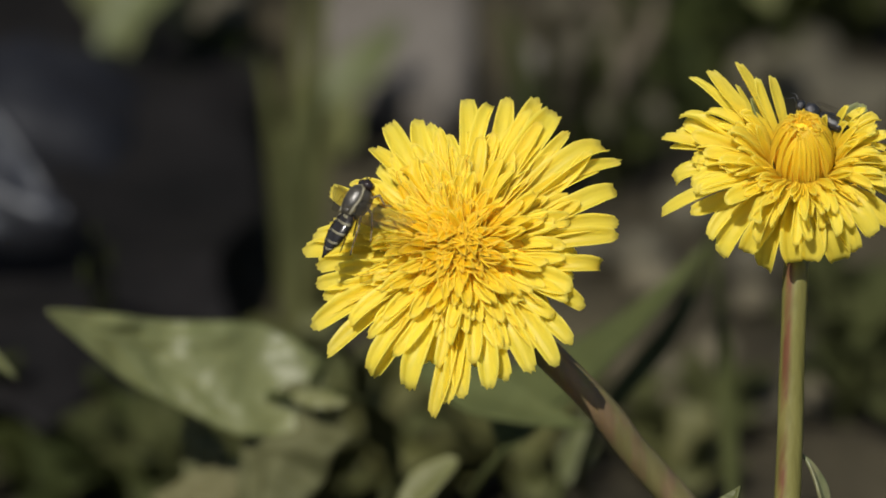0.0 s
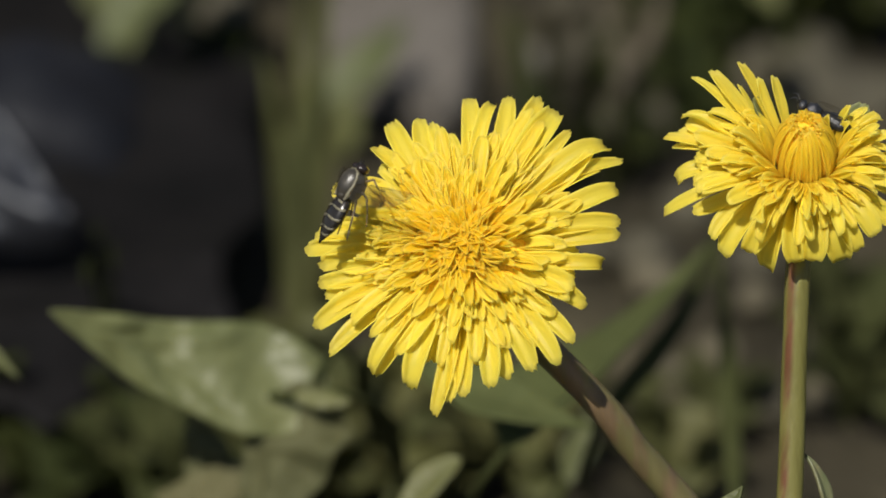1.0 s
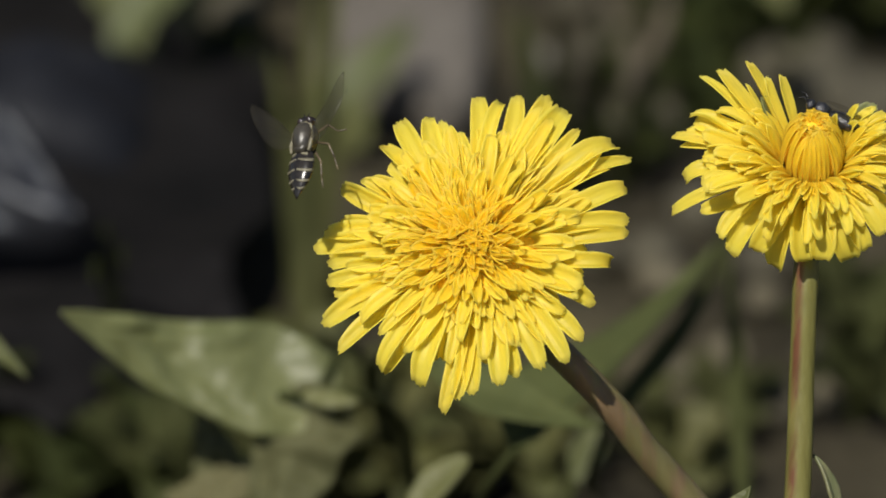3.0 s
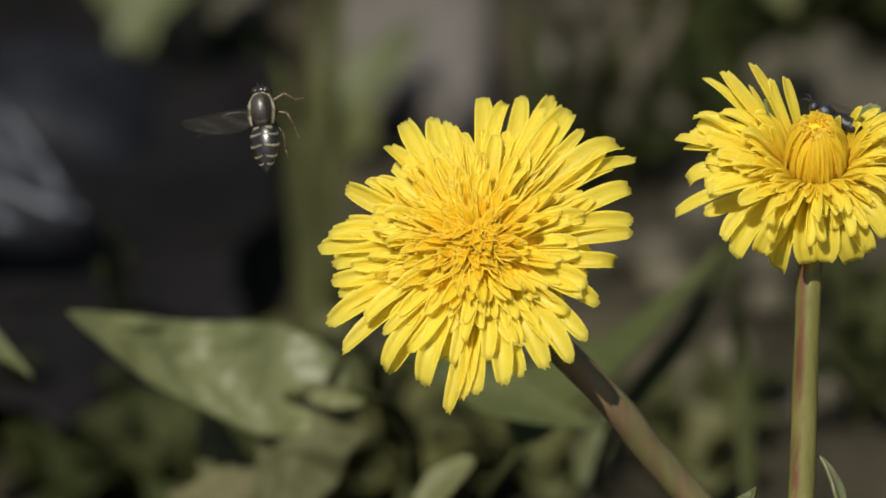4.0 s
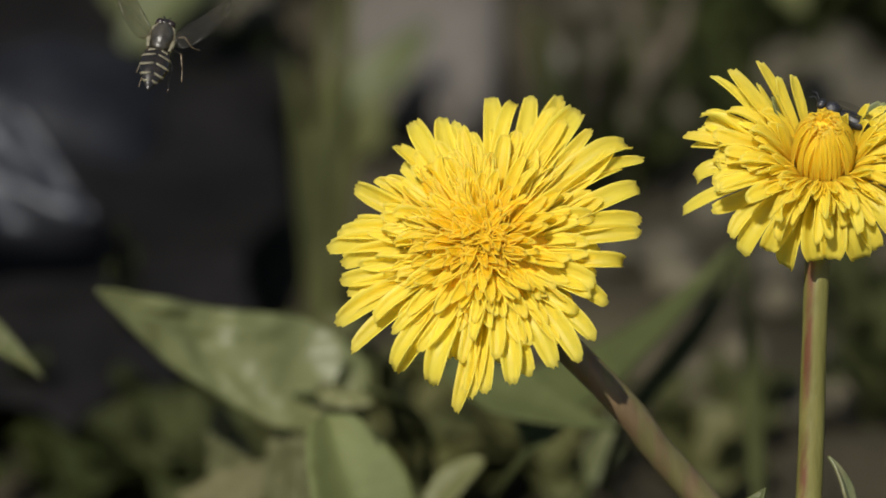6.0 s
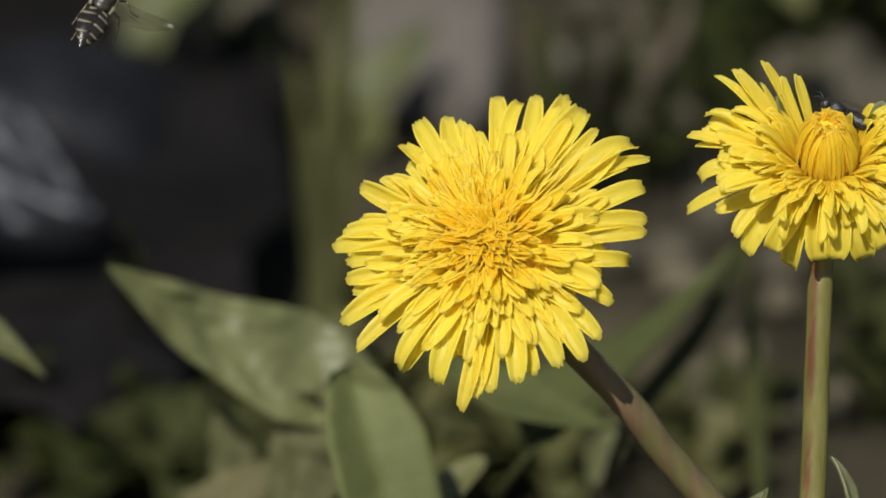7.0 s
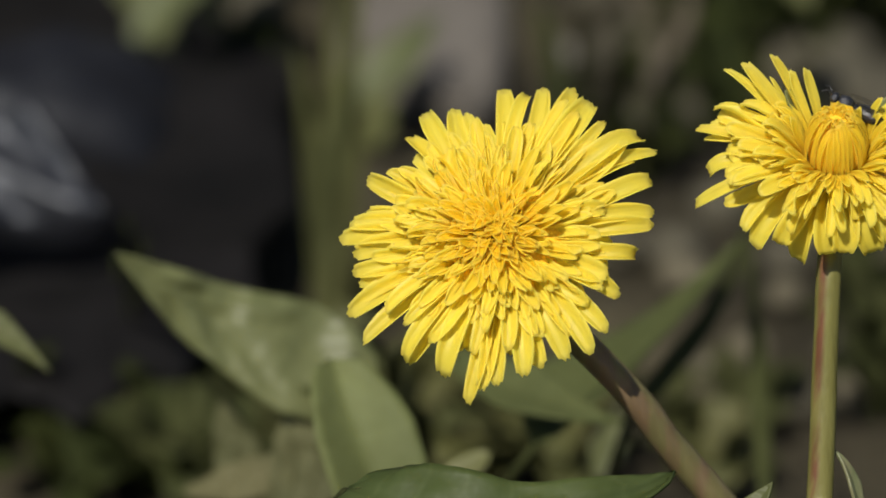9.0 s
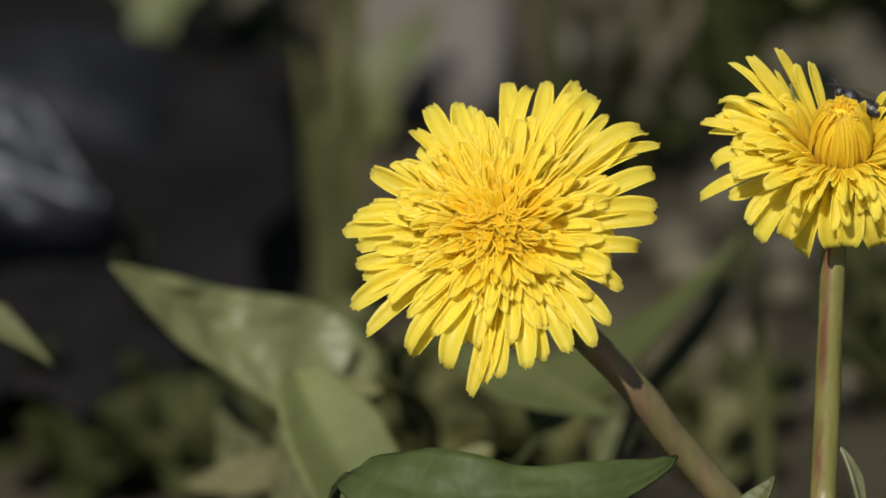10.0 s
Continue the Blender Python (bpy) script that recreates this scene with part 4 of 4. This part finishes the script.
def black_film():
    A, B, C, D = (Vector(p) for p in ((-0.2364, 0.6468, 0.016), (-0.0541, 0.6468, 0.016), (-0.0369, 0.2607, 0.016), (-0.1336, 0.2084, 0.016)))
    folds = [((-0.1074, 0.432, 0.03), (-0.0616, 0.4138, 0.03), 0.014, 0.03), ((-0.0665, 0.2712, 0.03), (-0.0395, 0.3181, 0.03), 0.010, 0.03)]
    n = 70
    pts = []
    for i in range(n + 1):
        row = []
        for j in range(n + 1):
            u, v = i / n, j / n
            p = (A.lerp(D, u)).lerp(B.lerp(C, u), v)
            p.x += 0.014 * noise.noise(Vector((u * 5, v * 3, 1))) * v ** 3
            p.y += 0.03 * noise.noise(Vector((v * 6, u * 3, 4))) * u ** 3
            z = 0.016 + 0.010 * noise.noise(Vector((p.x * 14, p.y * 14, 3))) + 0.004 * abs(noise.noise(Vector((p.x * 45, p.y * 45, 8))))
            for a, b, h, w in folds:
                z += h * math.exp(-(near_line(p, a, b) / w) ** 2)
            row.append((p.x, p.y, z))
        pts.append(row)
    thing = new("plastic_sheet")
    tagged(thing, "crumpled black plastic film with a shiny raised fold on soil", "plastic sheet")
    part("film", sheet([r[::-1] for r in pts], 0.0004), MAT_PLASTIC, thing)
    return thing


PLASTIC = black_film()


def raised_fold():
    """A crumpled fold of film that stands up from the sheet, with two raised creases."""
    across = Vector((1, 0, 0))
    glint = (sun_way + Vector((0, -0.9272, 0.3746))).normalized()
    lean = (glint + across * 0.26 + glint.cross(across) * 0.18).normalized()
    upward = lean.cross(across).normalized()
    centre = Vector((-0.0927, 0.303, 0.0457))
    creases = [((-0.004, 0.013), (0.015, -0.012), 0.0050, 0.0040), ((-0.012, -0.001), (0.012, -0.0135), 0.0045, 0.0040), ((-0.030, 0.004), (-0.012, -0.012), 0.0040, 0.0045)]
    n = 60
    pts = []
    for i in range(n + 1):
        row = []
        for j in range(n + 1):
            b = 0.0165 - 0.0335 * i / n
            edge = 0.0080 - 0.6 * b
            a = -0.041 + (edge + 0.041) * j / n
            b -= 0.28 * (edge - a) * (1 - i / n) ** 2
            h = 0.0012 * noise.noise(Vector((a * 60, b * 60, 2))) + 0.0005 * noise.noise(Vector((a * 190, b * 190, 6)))
            for p, q, tall, wide in creases:
                h += tall * math.exp(-(near_line((a, b, 0), (*p, 0), (*q, 0)) / wide) ** 2)
            h -= 0.005 * max(0.0, 1 - (edge - a) / 0.0035) ** 2 + 0.006 * max(0.0, 1 - (b + 0.017) / 0.004) ** 2 + 0.004 * max(0.0, 1 - i / n / 0.12) ** 2
            row.append(centre + across * a + upward * b + lean * h)
        pts.append(row)
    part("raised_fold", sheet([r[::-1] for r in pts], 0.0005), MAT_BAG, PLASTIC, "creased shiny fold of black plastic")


raised_fold()


def far_fold():
    """A low rounded billow of the film further back, which mirrors the sky faintly."""
    n = 30
    pts = []
    for i in range(n + 1):
        row = []
        for j in range(n + 1):
            u, v = i / n * 2 - 1, j / n * 2 - 1
            k = max(0.0, 1 - u * u) ** 0.5 * max(0.0, 1 - v ** 4) ** 0.5
            row.append((-0.1020 + 0.034 * u + 0.004 * v, 0.40 + 0.030 * v, 0.012 + 0.030 * k + 0.004 * noise.noise(Vector((u * 2.5, v * 2.5, 11)))))
        pts.append(row)
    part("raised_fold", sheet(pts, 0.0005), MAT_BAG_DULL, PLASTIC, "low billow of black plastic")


far_fold()


def stone(name, at_, size, label, material, seed, category="stone", group="", turn=0.0, sub=3):
    bm = bmesh.new()
    bmesh.ops.create_icosphere(bm, subdivisions=sub, radius=1.0)
    for v in bm.verts:
        c = v.co.copy()
        k = 1 + 0.22 * noise.noise(c * 1.3 + Vector((seed, seed * 2, 0))) + 0.07 * noise.noise(c * 4 + Vector((seed, 0, seed)))
        box = max(abs(c.x), abs(c.y), abs(c.z))
        c = c * k * (1 + 0.25 * (1 / box - 1))
        v.co = Vector((c.x * size[0], c.y * size[1], c.z * size[2]))
    ob = new(name, finish(bm, name, material))
    ob.location = (at_[0], at_[1], size[2] * 0.45)
    ob.rotation_euler = (0, 0, turn)
    return tagged(ob, label, category, group)


stone("stone", (-0.0073, 0.5265, 0), (0.0255, 0.075, 0.012), "flat pale grey-brown stone half sunk in soil", MAT_STONE, 3, sub=4)
for q, (p, sz) in enumerate((((0.0548, 0.3479, 0), (0.0065, 0.006, 0.004)), ((0.0578, 0.287, 0), (0.0075, 0.006, 0.005)), ((0.0875, 0.2774, 0), (0.0055, 0.005, 0.0045)), ((0.0408, 0.2549, 0), (0.003, 0.003, 0.002)),
                            ((0.03, 0.511, 0), (0.006, 0.005, 0.004)), ((0.0989, 0.511, 0), (0.02, 0.02, 0.008)), ((0.116, 0.4768, 0), (0.016, 0.02, 0.007)), ((0.0667, 0.3026, 0), (0.006, 0.005, 0.004)))):
    stone("pebble", p, sz, "small pinkish brown pebble on soil" if q not in (5, 6) else "flat lump of grey-brown earth", MAT_PEBBLE if q not in (5, 6) else MAT_CLOD, 10 + q, "pebble", "pebbles", q * 0.7)
for q, p in enumerate(((-0.0873, 0.2619, 0.005), (-0.0756, 0.2608, 0.005))):
    stone("pebble", p, (0.0022, 0.0020, 0.005), "tiny pale pebble among dark weeds", MAT_STONE, 70 + q, "pebble", "pebbles", q * 0.9)
stone("earth_clod", (-0.0575, 0.5012), (0.009, 0.012, 0.007), "dull brown clod lying on black film", MAT_CLOD, 91, "clod", "clods").location.z = 0.022
stone("stone", (0.0317, 0.509), (0.006, 0.006, 0.005), "small grey-green stone on soil", MAT_STONE, 93)
r_ = random.Random(14)
for q in range(60):
    x, y = r_.uniform(0.02, 0.22), r_.uniform(0.26, 0.78)
    s_ = r_.uniform(0.003, 0.010)
    stone("earth_clod", (x, y), (s_, s_ * r_.uniform(0.7, 1.2), s_ * 0.65), "dark crumbly clod of dry soil", MAT_CLOD, 40 + q, "clod", "clods", r_.uniform(0, 6), sub=2)


for q in range(34):
    x, y = r_.uniform(0.01, 0.24), r_.uniform(0.24, 0.80)
    s_ = r_.uniform(0.002, 0.006)
    stone("pebble", (x, y), (s_, s_ * r_.uniform(0.7, 1.3), s_ * 0.6), "small pinkish brown pebble on soil", MAT_PEBBLE, 140 + q, "pebble", "pebbles", r_.uniform(0, 6), sub=2)


def grass_tuft(root, tops, label, material, half=0.0024, seed=1):
    r = random.Random(seed)
    thing = new("grass_tuft")
    root = Vector(root)
    thing.location = root
    tagged(thing, label, "grass", "grass tufts")
    for tip in tops:
        tip = Vector(tip) - root
        foot = Vector((tip.x * 0.25, r.uniform(-0.01, 0.01), -0.004))
        c = bezier([foot, foot.lerp(tip, 0.3) + Vector((0, 0, 0.02)), foot.lerp(tip, 0.7) + Vector((0, 0, 0.02)), tip], 18)
        face = Vector((r.uniform(-0.6, 0.6), -0.8, 0.6)).normalized()
        pts = []
        for i, (p, t) in enumerate(c):
            u = i / 18
            side = t.cross(face).normalized()
            nor = side.cross(t)
            w = half * (1 - u ** 2.5 * 0.9)
            pts.append([p + side * s * w + nor * abs(s) * w * 0.4 for s in (-1, -0.5, 0, 0.5, 1)])
        part("blade", sheet(pts, 0.0003), material, thing)
    return thing


grass_tuft((-0.0289, 0.3026, 0), [(-0.0375, 0.33, 0.064), (-0.0285, 0.36, 0.080), (-0.0222, 0.345, 0.084), (-0.0195, 0.31, 0.056), (-0.0330, 0.32, 0.050), (-0.0255, 0.33, 0.060)], "upright tuft of broad olive grass blades", MAT_LEAF_LOW, 0.0023, 2)
leaf("weed_leaf", [(-0.0262, 0.4407, 0.0128), (-0.0217, 0.4429, 0.0184), (-0.0142, 0.4452, 0.024), (-0.006, 0.4587, 0.0307)], 0.0075, (-0.0995, -0.5144, 0.8517), "bright green leaf beside the pale stone", MAT_LEAF, seed=41, rib=False, group="weed leaves", shape=(0.5, 0.6), stalk=(-0.0283, 0.4538, 0))
leaf("weed_leaf", [(-0.0240, 0.4300, 0.004), (-0.0222, 0.4290, 0.008), (-0.0205, 0.4285, 0.013), (-0.0185, 0.4300, 0.020)], 0.0060, (-0.0995, -0.5144, 0.8517), "yellow-green leaf low in the grass tuft", MAT_LEAF, seed=43, rib=False, group="weed leaves", shape=(0.5, 0.6), stalk=(-0.0245, 0.4338, 0))
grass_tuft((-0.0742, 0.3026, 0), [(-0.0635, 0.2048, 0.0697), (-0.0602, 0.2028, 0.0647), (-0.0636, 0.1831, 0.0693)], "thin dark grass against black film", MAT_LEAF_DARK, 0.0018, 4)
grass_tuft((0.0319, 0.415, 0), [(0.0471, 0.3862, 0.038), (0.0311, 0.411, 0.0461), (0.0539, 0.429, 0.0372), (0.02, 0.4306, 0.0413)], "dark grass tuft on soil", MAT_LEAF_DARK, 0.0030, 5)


def weed(root, count, length, material, label, seed, half=0.0042, rise=0.55):
    r = random.Random(seed)
    thing = new("weed")
    thing.location = Vector(root)
    tagged(thing, label, "plant", "weeds")
    for k in range(count):
        a = 2 * math.pi * k / count + r.uniform(-0.5, 0.5)
        L = length * r.uniform(0.6, 1.15)
        e = radians(r.uniform(25, 75)) * (0.6 + rise * 0.6)
        out = Vector((math.cos(a), math.sin(a), 0))
        tip = out * L * math.cos(e) + Vector((0, 0, L * math.sin(e)))
        c = bezier([Vector((0, 0, -0.003)), Vector((0, 0, L * 0.4)) + out * L * 0.1, tip + Vector((0, 0, L * 0.15)), tip - Vector((0, 0, L * 0.12))], 12)
        pts = []
        for i, (p, t) in enumerate(c):
            u = i / 12
            side = Vector((-out.y, out.x, 0))
            nor = side.cross(t).normalized() * -1
            w = half * r.uniform(0.9, 1.1) * (0.16 + 0.84 * math.sin(math.pi * min(1, u ** 1.3)) ** 0.7) * (1 if i % 2 else 0.86)
            pts.append([p + side * s * w + nor * abs(s) * w * 0.25 for s in (-1, -0.5, 0, 0.5, 1)])
        part("leaf", sheet(pts, 0.0003), material, thing)
    return thing


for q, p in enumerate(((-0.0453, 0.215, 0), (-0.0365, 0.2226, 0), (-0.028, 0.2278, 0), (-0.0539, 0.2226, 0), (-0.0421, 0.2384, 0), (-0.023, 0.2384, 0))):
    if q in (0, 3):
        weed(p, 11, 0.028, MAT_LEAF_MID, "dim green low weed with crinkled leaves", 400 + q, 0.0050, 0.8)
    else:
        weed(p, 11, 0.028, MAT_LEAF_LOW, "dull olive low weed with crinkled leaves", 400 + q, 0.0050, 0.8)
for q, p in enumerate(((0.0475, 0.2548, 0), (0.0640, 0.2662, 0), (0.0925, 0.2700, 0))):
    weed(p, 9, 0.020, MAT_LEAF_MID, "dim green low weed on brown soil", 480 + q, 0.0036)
# dark leaf colour stands in for shade over the far right soil
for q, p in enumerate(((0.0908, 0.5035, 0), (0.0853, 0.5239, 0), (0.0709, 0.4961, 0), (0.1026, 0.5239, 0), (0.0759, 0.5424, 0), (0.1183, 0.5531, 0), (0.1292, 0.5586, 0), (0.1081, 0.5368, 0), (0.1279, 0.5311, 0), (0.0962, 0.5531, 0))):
    weed(p, 9, 0.030, MAT_LEAF_DARK, "dark green low weed with shade put into its leaf colour", 440 + q, 0.0046)
r_ = random.Random(77)
# the dark leaf colour among these also carries the lower left shade
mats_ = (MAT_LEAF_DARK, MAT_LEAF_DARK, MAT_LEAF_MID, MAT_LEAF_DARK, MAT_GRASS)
labs_ = {MAT_LEAF_DARK: "dark green low weed with shade put into its leaf colour", MAT_LEAF_MID: "mid green low weed on soil", MAT_GRASS: "olive green low weed on soil"}
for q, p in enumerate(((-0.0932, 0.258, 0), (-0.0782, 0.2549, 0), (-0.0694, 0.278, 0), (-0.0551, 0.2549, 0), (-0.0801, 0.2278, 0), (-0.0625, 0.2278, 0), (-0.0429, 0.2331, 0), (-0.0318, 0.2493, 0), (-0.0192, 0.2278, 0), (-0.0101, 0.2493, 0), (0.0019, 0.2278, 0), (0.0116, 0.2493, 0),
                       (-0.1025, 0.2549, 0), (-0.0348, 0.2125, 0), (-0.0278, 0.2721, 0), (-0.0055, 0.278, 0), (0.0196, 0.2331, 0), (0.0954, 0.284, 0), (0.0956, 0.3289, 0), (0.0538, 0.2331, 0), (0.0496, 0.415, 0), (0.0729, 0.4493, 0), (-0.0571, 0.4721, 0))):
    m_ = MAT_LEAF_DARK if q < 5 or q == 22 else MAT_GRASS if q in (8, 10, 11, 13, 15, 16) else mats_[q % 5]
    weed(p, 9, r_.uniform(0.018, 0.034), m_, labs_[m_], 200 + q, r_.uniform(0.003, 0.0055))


# ---- motion ----
def motions():
    walk(dandelion_open, [(t, Matrix.Translation(dandelion_open.location) @ pose(0, 0, 0, rx, ry, 0)) for t, rx, ry in
                          [(0, 0.64, 0.12), (0.5, 0.57, 0.10), (1, 0.48, 0.09), (1.5, 0.43, 0.08), (2, 0.34, 0.09), (2.5, 0.30, 0.11), (4, 0.12, 0.06), (4.5, 0.00, 0.00), (5, -0.16, -0.01), (5.5, -0.11, -0.03), (7, -0.07, 0.14), (7.5, -0.13, 0.16), (8, -0.16, 0.18), (8.5, -0.14, 0.22), (9, -0.18, 0.26), (9.5, -0.11, 0.31), (10, -0.32, 0.31)]])
    half_rows = [(0, 0.21, 0.18), (0.5, 0.21, 0.18), (1, 0.21, 0.16), (1.5, 0.10, 0.16), (2, 0.07, 0.16), (2.5, 0.07, 0.17), (4, 0.24, 0.04), (4.5, 0.00, 0.00), (5, -0.24, -0.06), (5.5, -0.10, -0.06), (7, -0.17, 0.03), (7.5, -0.28, 0.05), (8, -0.35, 0.13), (8.5, -0.28, 0.18), (9, -0.21, 0.23), (9.5, -0.14, 0.32), (10, -0.28, 0.34)]
    foot = dandelion_half.location.copy()
    walk(dandelion_half, [(t, Matrix.Translation(foot) @ pose(0, 0, 0, rx, ry, 0)) for t, rx, ry in half_rows])
    walk(bee, [(t, Matrix.Translation(foot) @ pose(0, 0, 0, rx, ry, 0) @ Matrix.Translation(-foot) @ BEE_REST) for t, rx, ry in half_rows])
    walk(fly, [
        (0, pose(-0.0089, -0.0057, 0.1571, 48.3, -10.4, -62.9)),
        (0.5, pose(-0.0091, -0.0054, 0.1578, 53.3, -6.2, -66.4)),
        (1, pose(-0.0098, -0.0050, 0.1589, 53.9, -5.4, -64.5)),
        (1.5, pose(-0.0111, -0.0046, 0.1599, 41.1, -18.9, -49.7)),
        (2, pose(-0.0123, -0.0040, 0.1613, 41.4, -24.6, -43.0)),
        (2.5, pose(-0.0140, -0.0034, 0.1627, 43.9, -29.0, -36.9)),
        (2.7, pose(-0.0147, -0.0033, 0.1631, 45.8, -25.1, -35.4)),
        (3.8, pose(-0.0203, -0.0018, 0.1669, 52.1, -14.6, -10.9)),
        (4, pose(-0.0215, -0.0016, 0.1673, 59.1, -10.8, -9.6)),
        (4.5, pose(-0.0248, -0.0010, 0.1688, 68.8, -7.9, -5.5)),
        (5, pose(-0.0285, -0.0002, 0.1709, 67.8, 1.3, -4.8)),
        (5.3, pose(-0.0308, 0.0002, 0.1720, 48.6, 3.4, -1.3)),
        (5.5, pose(-0.0323, 0.0006, 0.1730, 34.4, 6.8, -2.7)),
        (5.7, pose(-0.0335, 0.0010, 0.1739, 30.5, 11.6, -2.9)),
        (6.8, pose(-0.0416, 0.0032, 0.1796, 37.8, 17.2, 2.6)),
        (7, pose(-0.0430, 0.0034, 0.1801, 36.1, 29.9, -0.8)),
        (7.5, pose(-0.0454, 0.0043, 0.1825, 38.3, 40.7, -3.0)),
        (7.8, pose(-0.0473, 0.0064, 0.1876, 40.4, 38.9, -1.8)),
        (8.3, pose(-0.0577, 0.0208, 0.2232, 37.0, 37.9, -2.0)),
        (10, pose(-0.1202, 0.0638, 0.3290, 36.8, 37.9, -2.0)),
    ])
    # wings: seconds, then sweep forward and lift of the one and of the other
    beats = [(0, 10, -15, 8, -35), (0.2, 45, -20, 50, -20), (0.5, -28, 42, 15, 20), (0.6, -30, 60, -15, 60), (0.85, 70, -15, 75, -20), (1.0, 10, -25, 20, -32), (1.3, -25, 58, -20, 75),
             (1.5, 72, 0, 72, -18), (1.75, 55, 0, 60, 10), (2.0, -10, 52, -22, 85), (2.25, 70, -10, 78, -10), (2.5, 2, -22, -10, 78), (2.7, -28, 55, -35, 72), (2.95, 50, 0, 65, 0),
             (3.2, -20, 30, -20, 50), (3.45, 50, 0, 60, 0), (3.7, -25, 40, -30, 50), (4.0, -8, 15, -10, 75), (4.15, 35, -10, 50, -5), (4.3, 15, 20, 55, 40), (4.5, -18, 62, 20, 82),
             (4.7, 0, 5, 12, 5), (5.0, 2, 74, 5, 82), (5.3, 10, 10, 14, 10), (5.5, 55, 10, 48, 15), (5.7, 5, 70, 0, 60), (5.95, 50, 10, 50, 10), (6.2, 0, 60, 0, 60), (6.45, 50, 5, 50, 5),
             (6.7, 0, 50, 0, 50), (7.0, 20, 20, -10, 20), (7.25, 50, 5, 50, 5), (7.5, 0, 50, 0, 50), (10.0, 10, 10, 10, 10)]
    for s, wing, a, b in ((-1, fly_wings[0], 1, 2), (1, fly_wings[1], 3, 4)):
        base = wing.location.copy()
        walk(wing, [(q[0], Matrix.Translation(base) @ pose(0, 0, 0, 0, 0, s * q[a]) @ pose(0, 0, 0, 0, -s * q[b], 0)) for q in beats])
    view = Vector((0, -0.9272, 0.3746))

    def lean(t):
        """How far the broad leaf still leans out sideways before it swings up."""
        return -0.0025 if t < 1 else -0.0021 if t < 3 else -0.0016 if t < 4.2 else -0.0013 if t < 4.8 else -0.0006 if t < 5.2 else 0.0

    for ob, root, rows_ in (
        (leaf_a, LEAF_A_ROOT, [(0, 0, 0.5), (2.5, 0, 0.2), (4.0, 0, 0), (4.5, 0, 0), (5.0, 0, 1.1), (5.5, 0, 2.7), (7.0, 0, 9.6), (7.5, 0, 11.7), (8.0, 0, 12.6), (8.5, 0, 12.2), (9.0, 0, 11.1), (9.5, 0, 9.3), (10.0, 0, 7.4)]),
        (leaf_b, LEAF_B_ROOT, [(0, -0.026, 8), (2.5, -0.025, 8), (4.5, -0.0195, 8), (5.0, -0.0162, 8), (5.5, -0.0118, 7), (7.0, -0.001, 2), (7.5, 0, 0), (8.0, -0.0005, 1), (8.5, -0.0005, 3), (9.0, 0, 6), (9.5, 0, 10), (10.0, 0, 14)]),
        (leaf_c, LEAF_C_ROOT, [(0, -0.012, 0), (5.5, -0.0105, 0), (7.0, -0.0065, 0), (7.5, -0.005, 0), (8.0, -0.0037, 0), (8.5, -0.0022, 0), (9.0, -0.0008, 0), (9.5, 0, 0), (10.0, 0.0004, 0)]),
    ):
        walk(ob, [(t, Matrix.Translation(root + Vector((0, 0.3746, 0.9272)) * up + Vector((lean(t) if ob is leaf_a else 0, 0, 0))) @ Matrix.Rotation(radians(-turn if ob is leaf_a else turn), 4, view)) for t, up, turn in rows_])


motions()
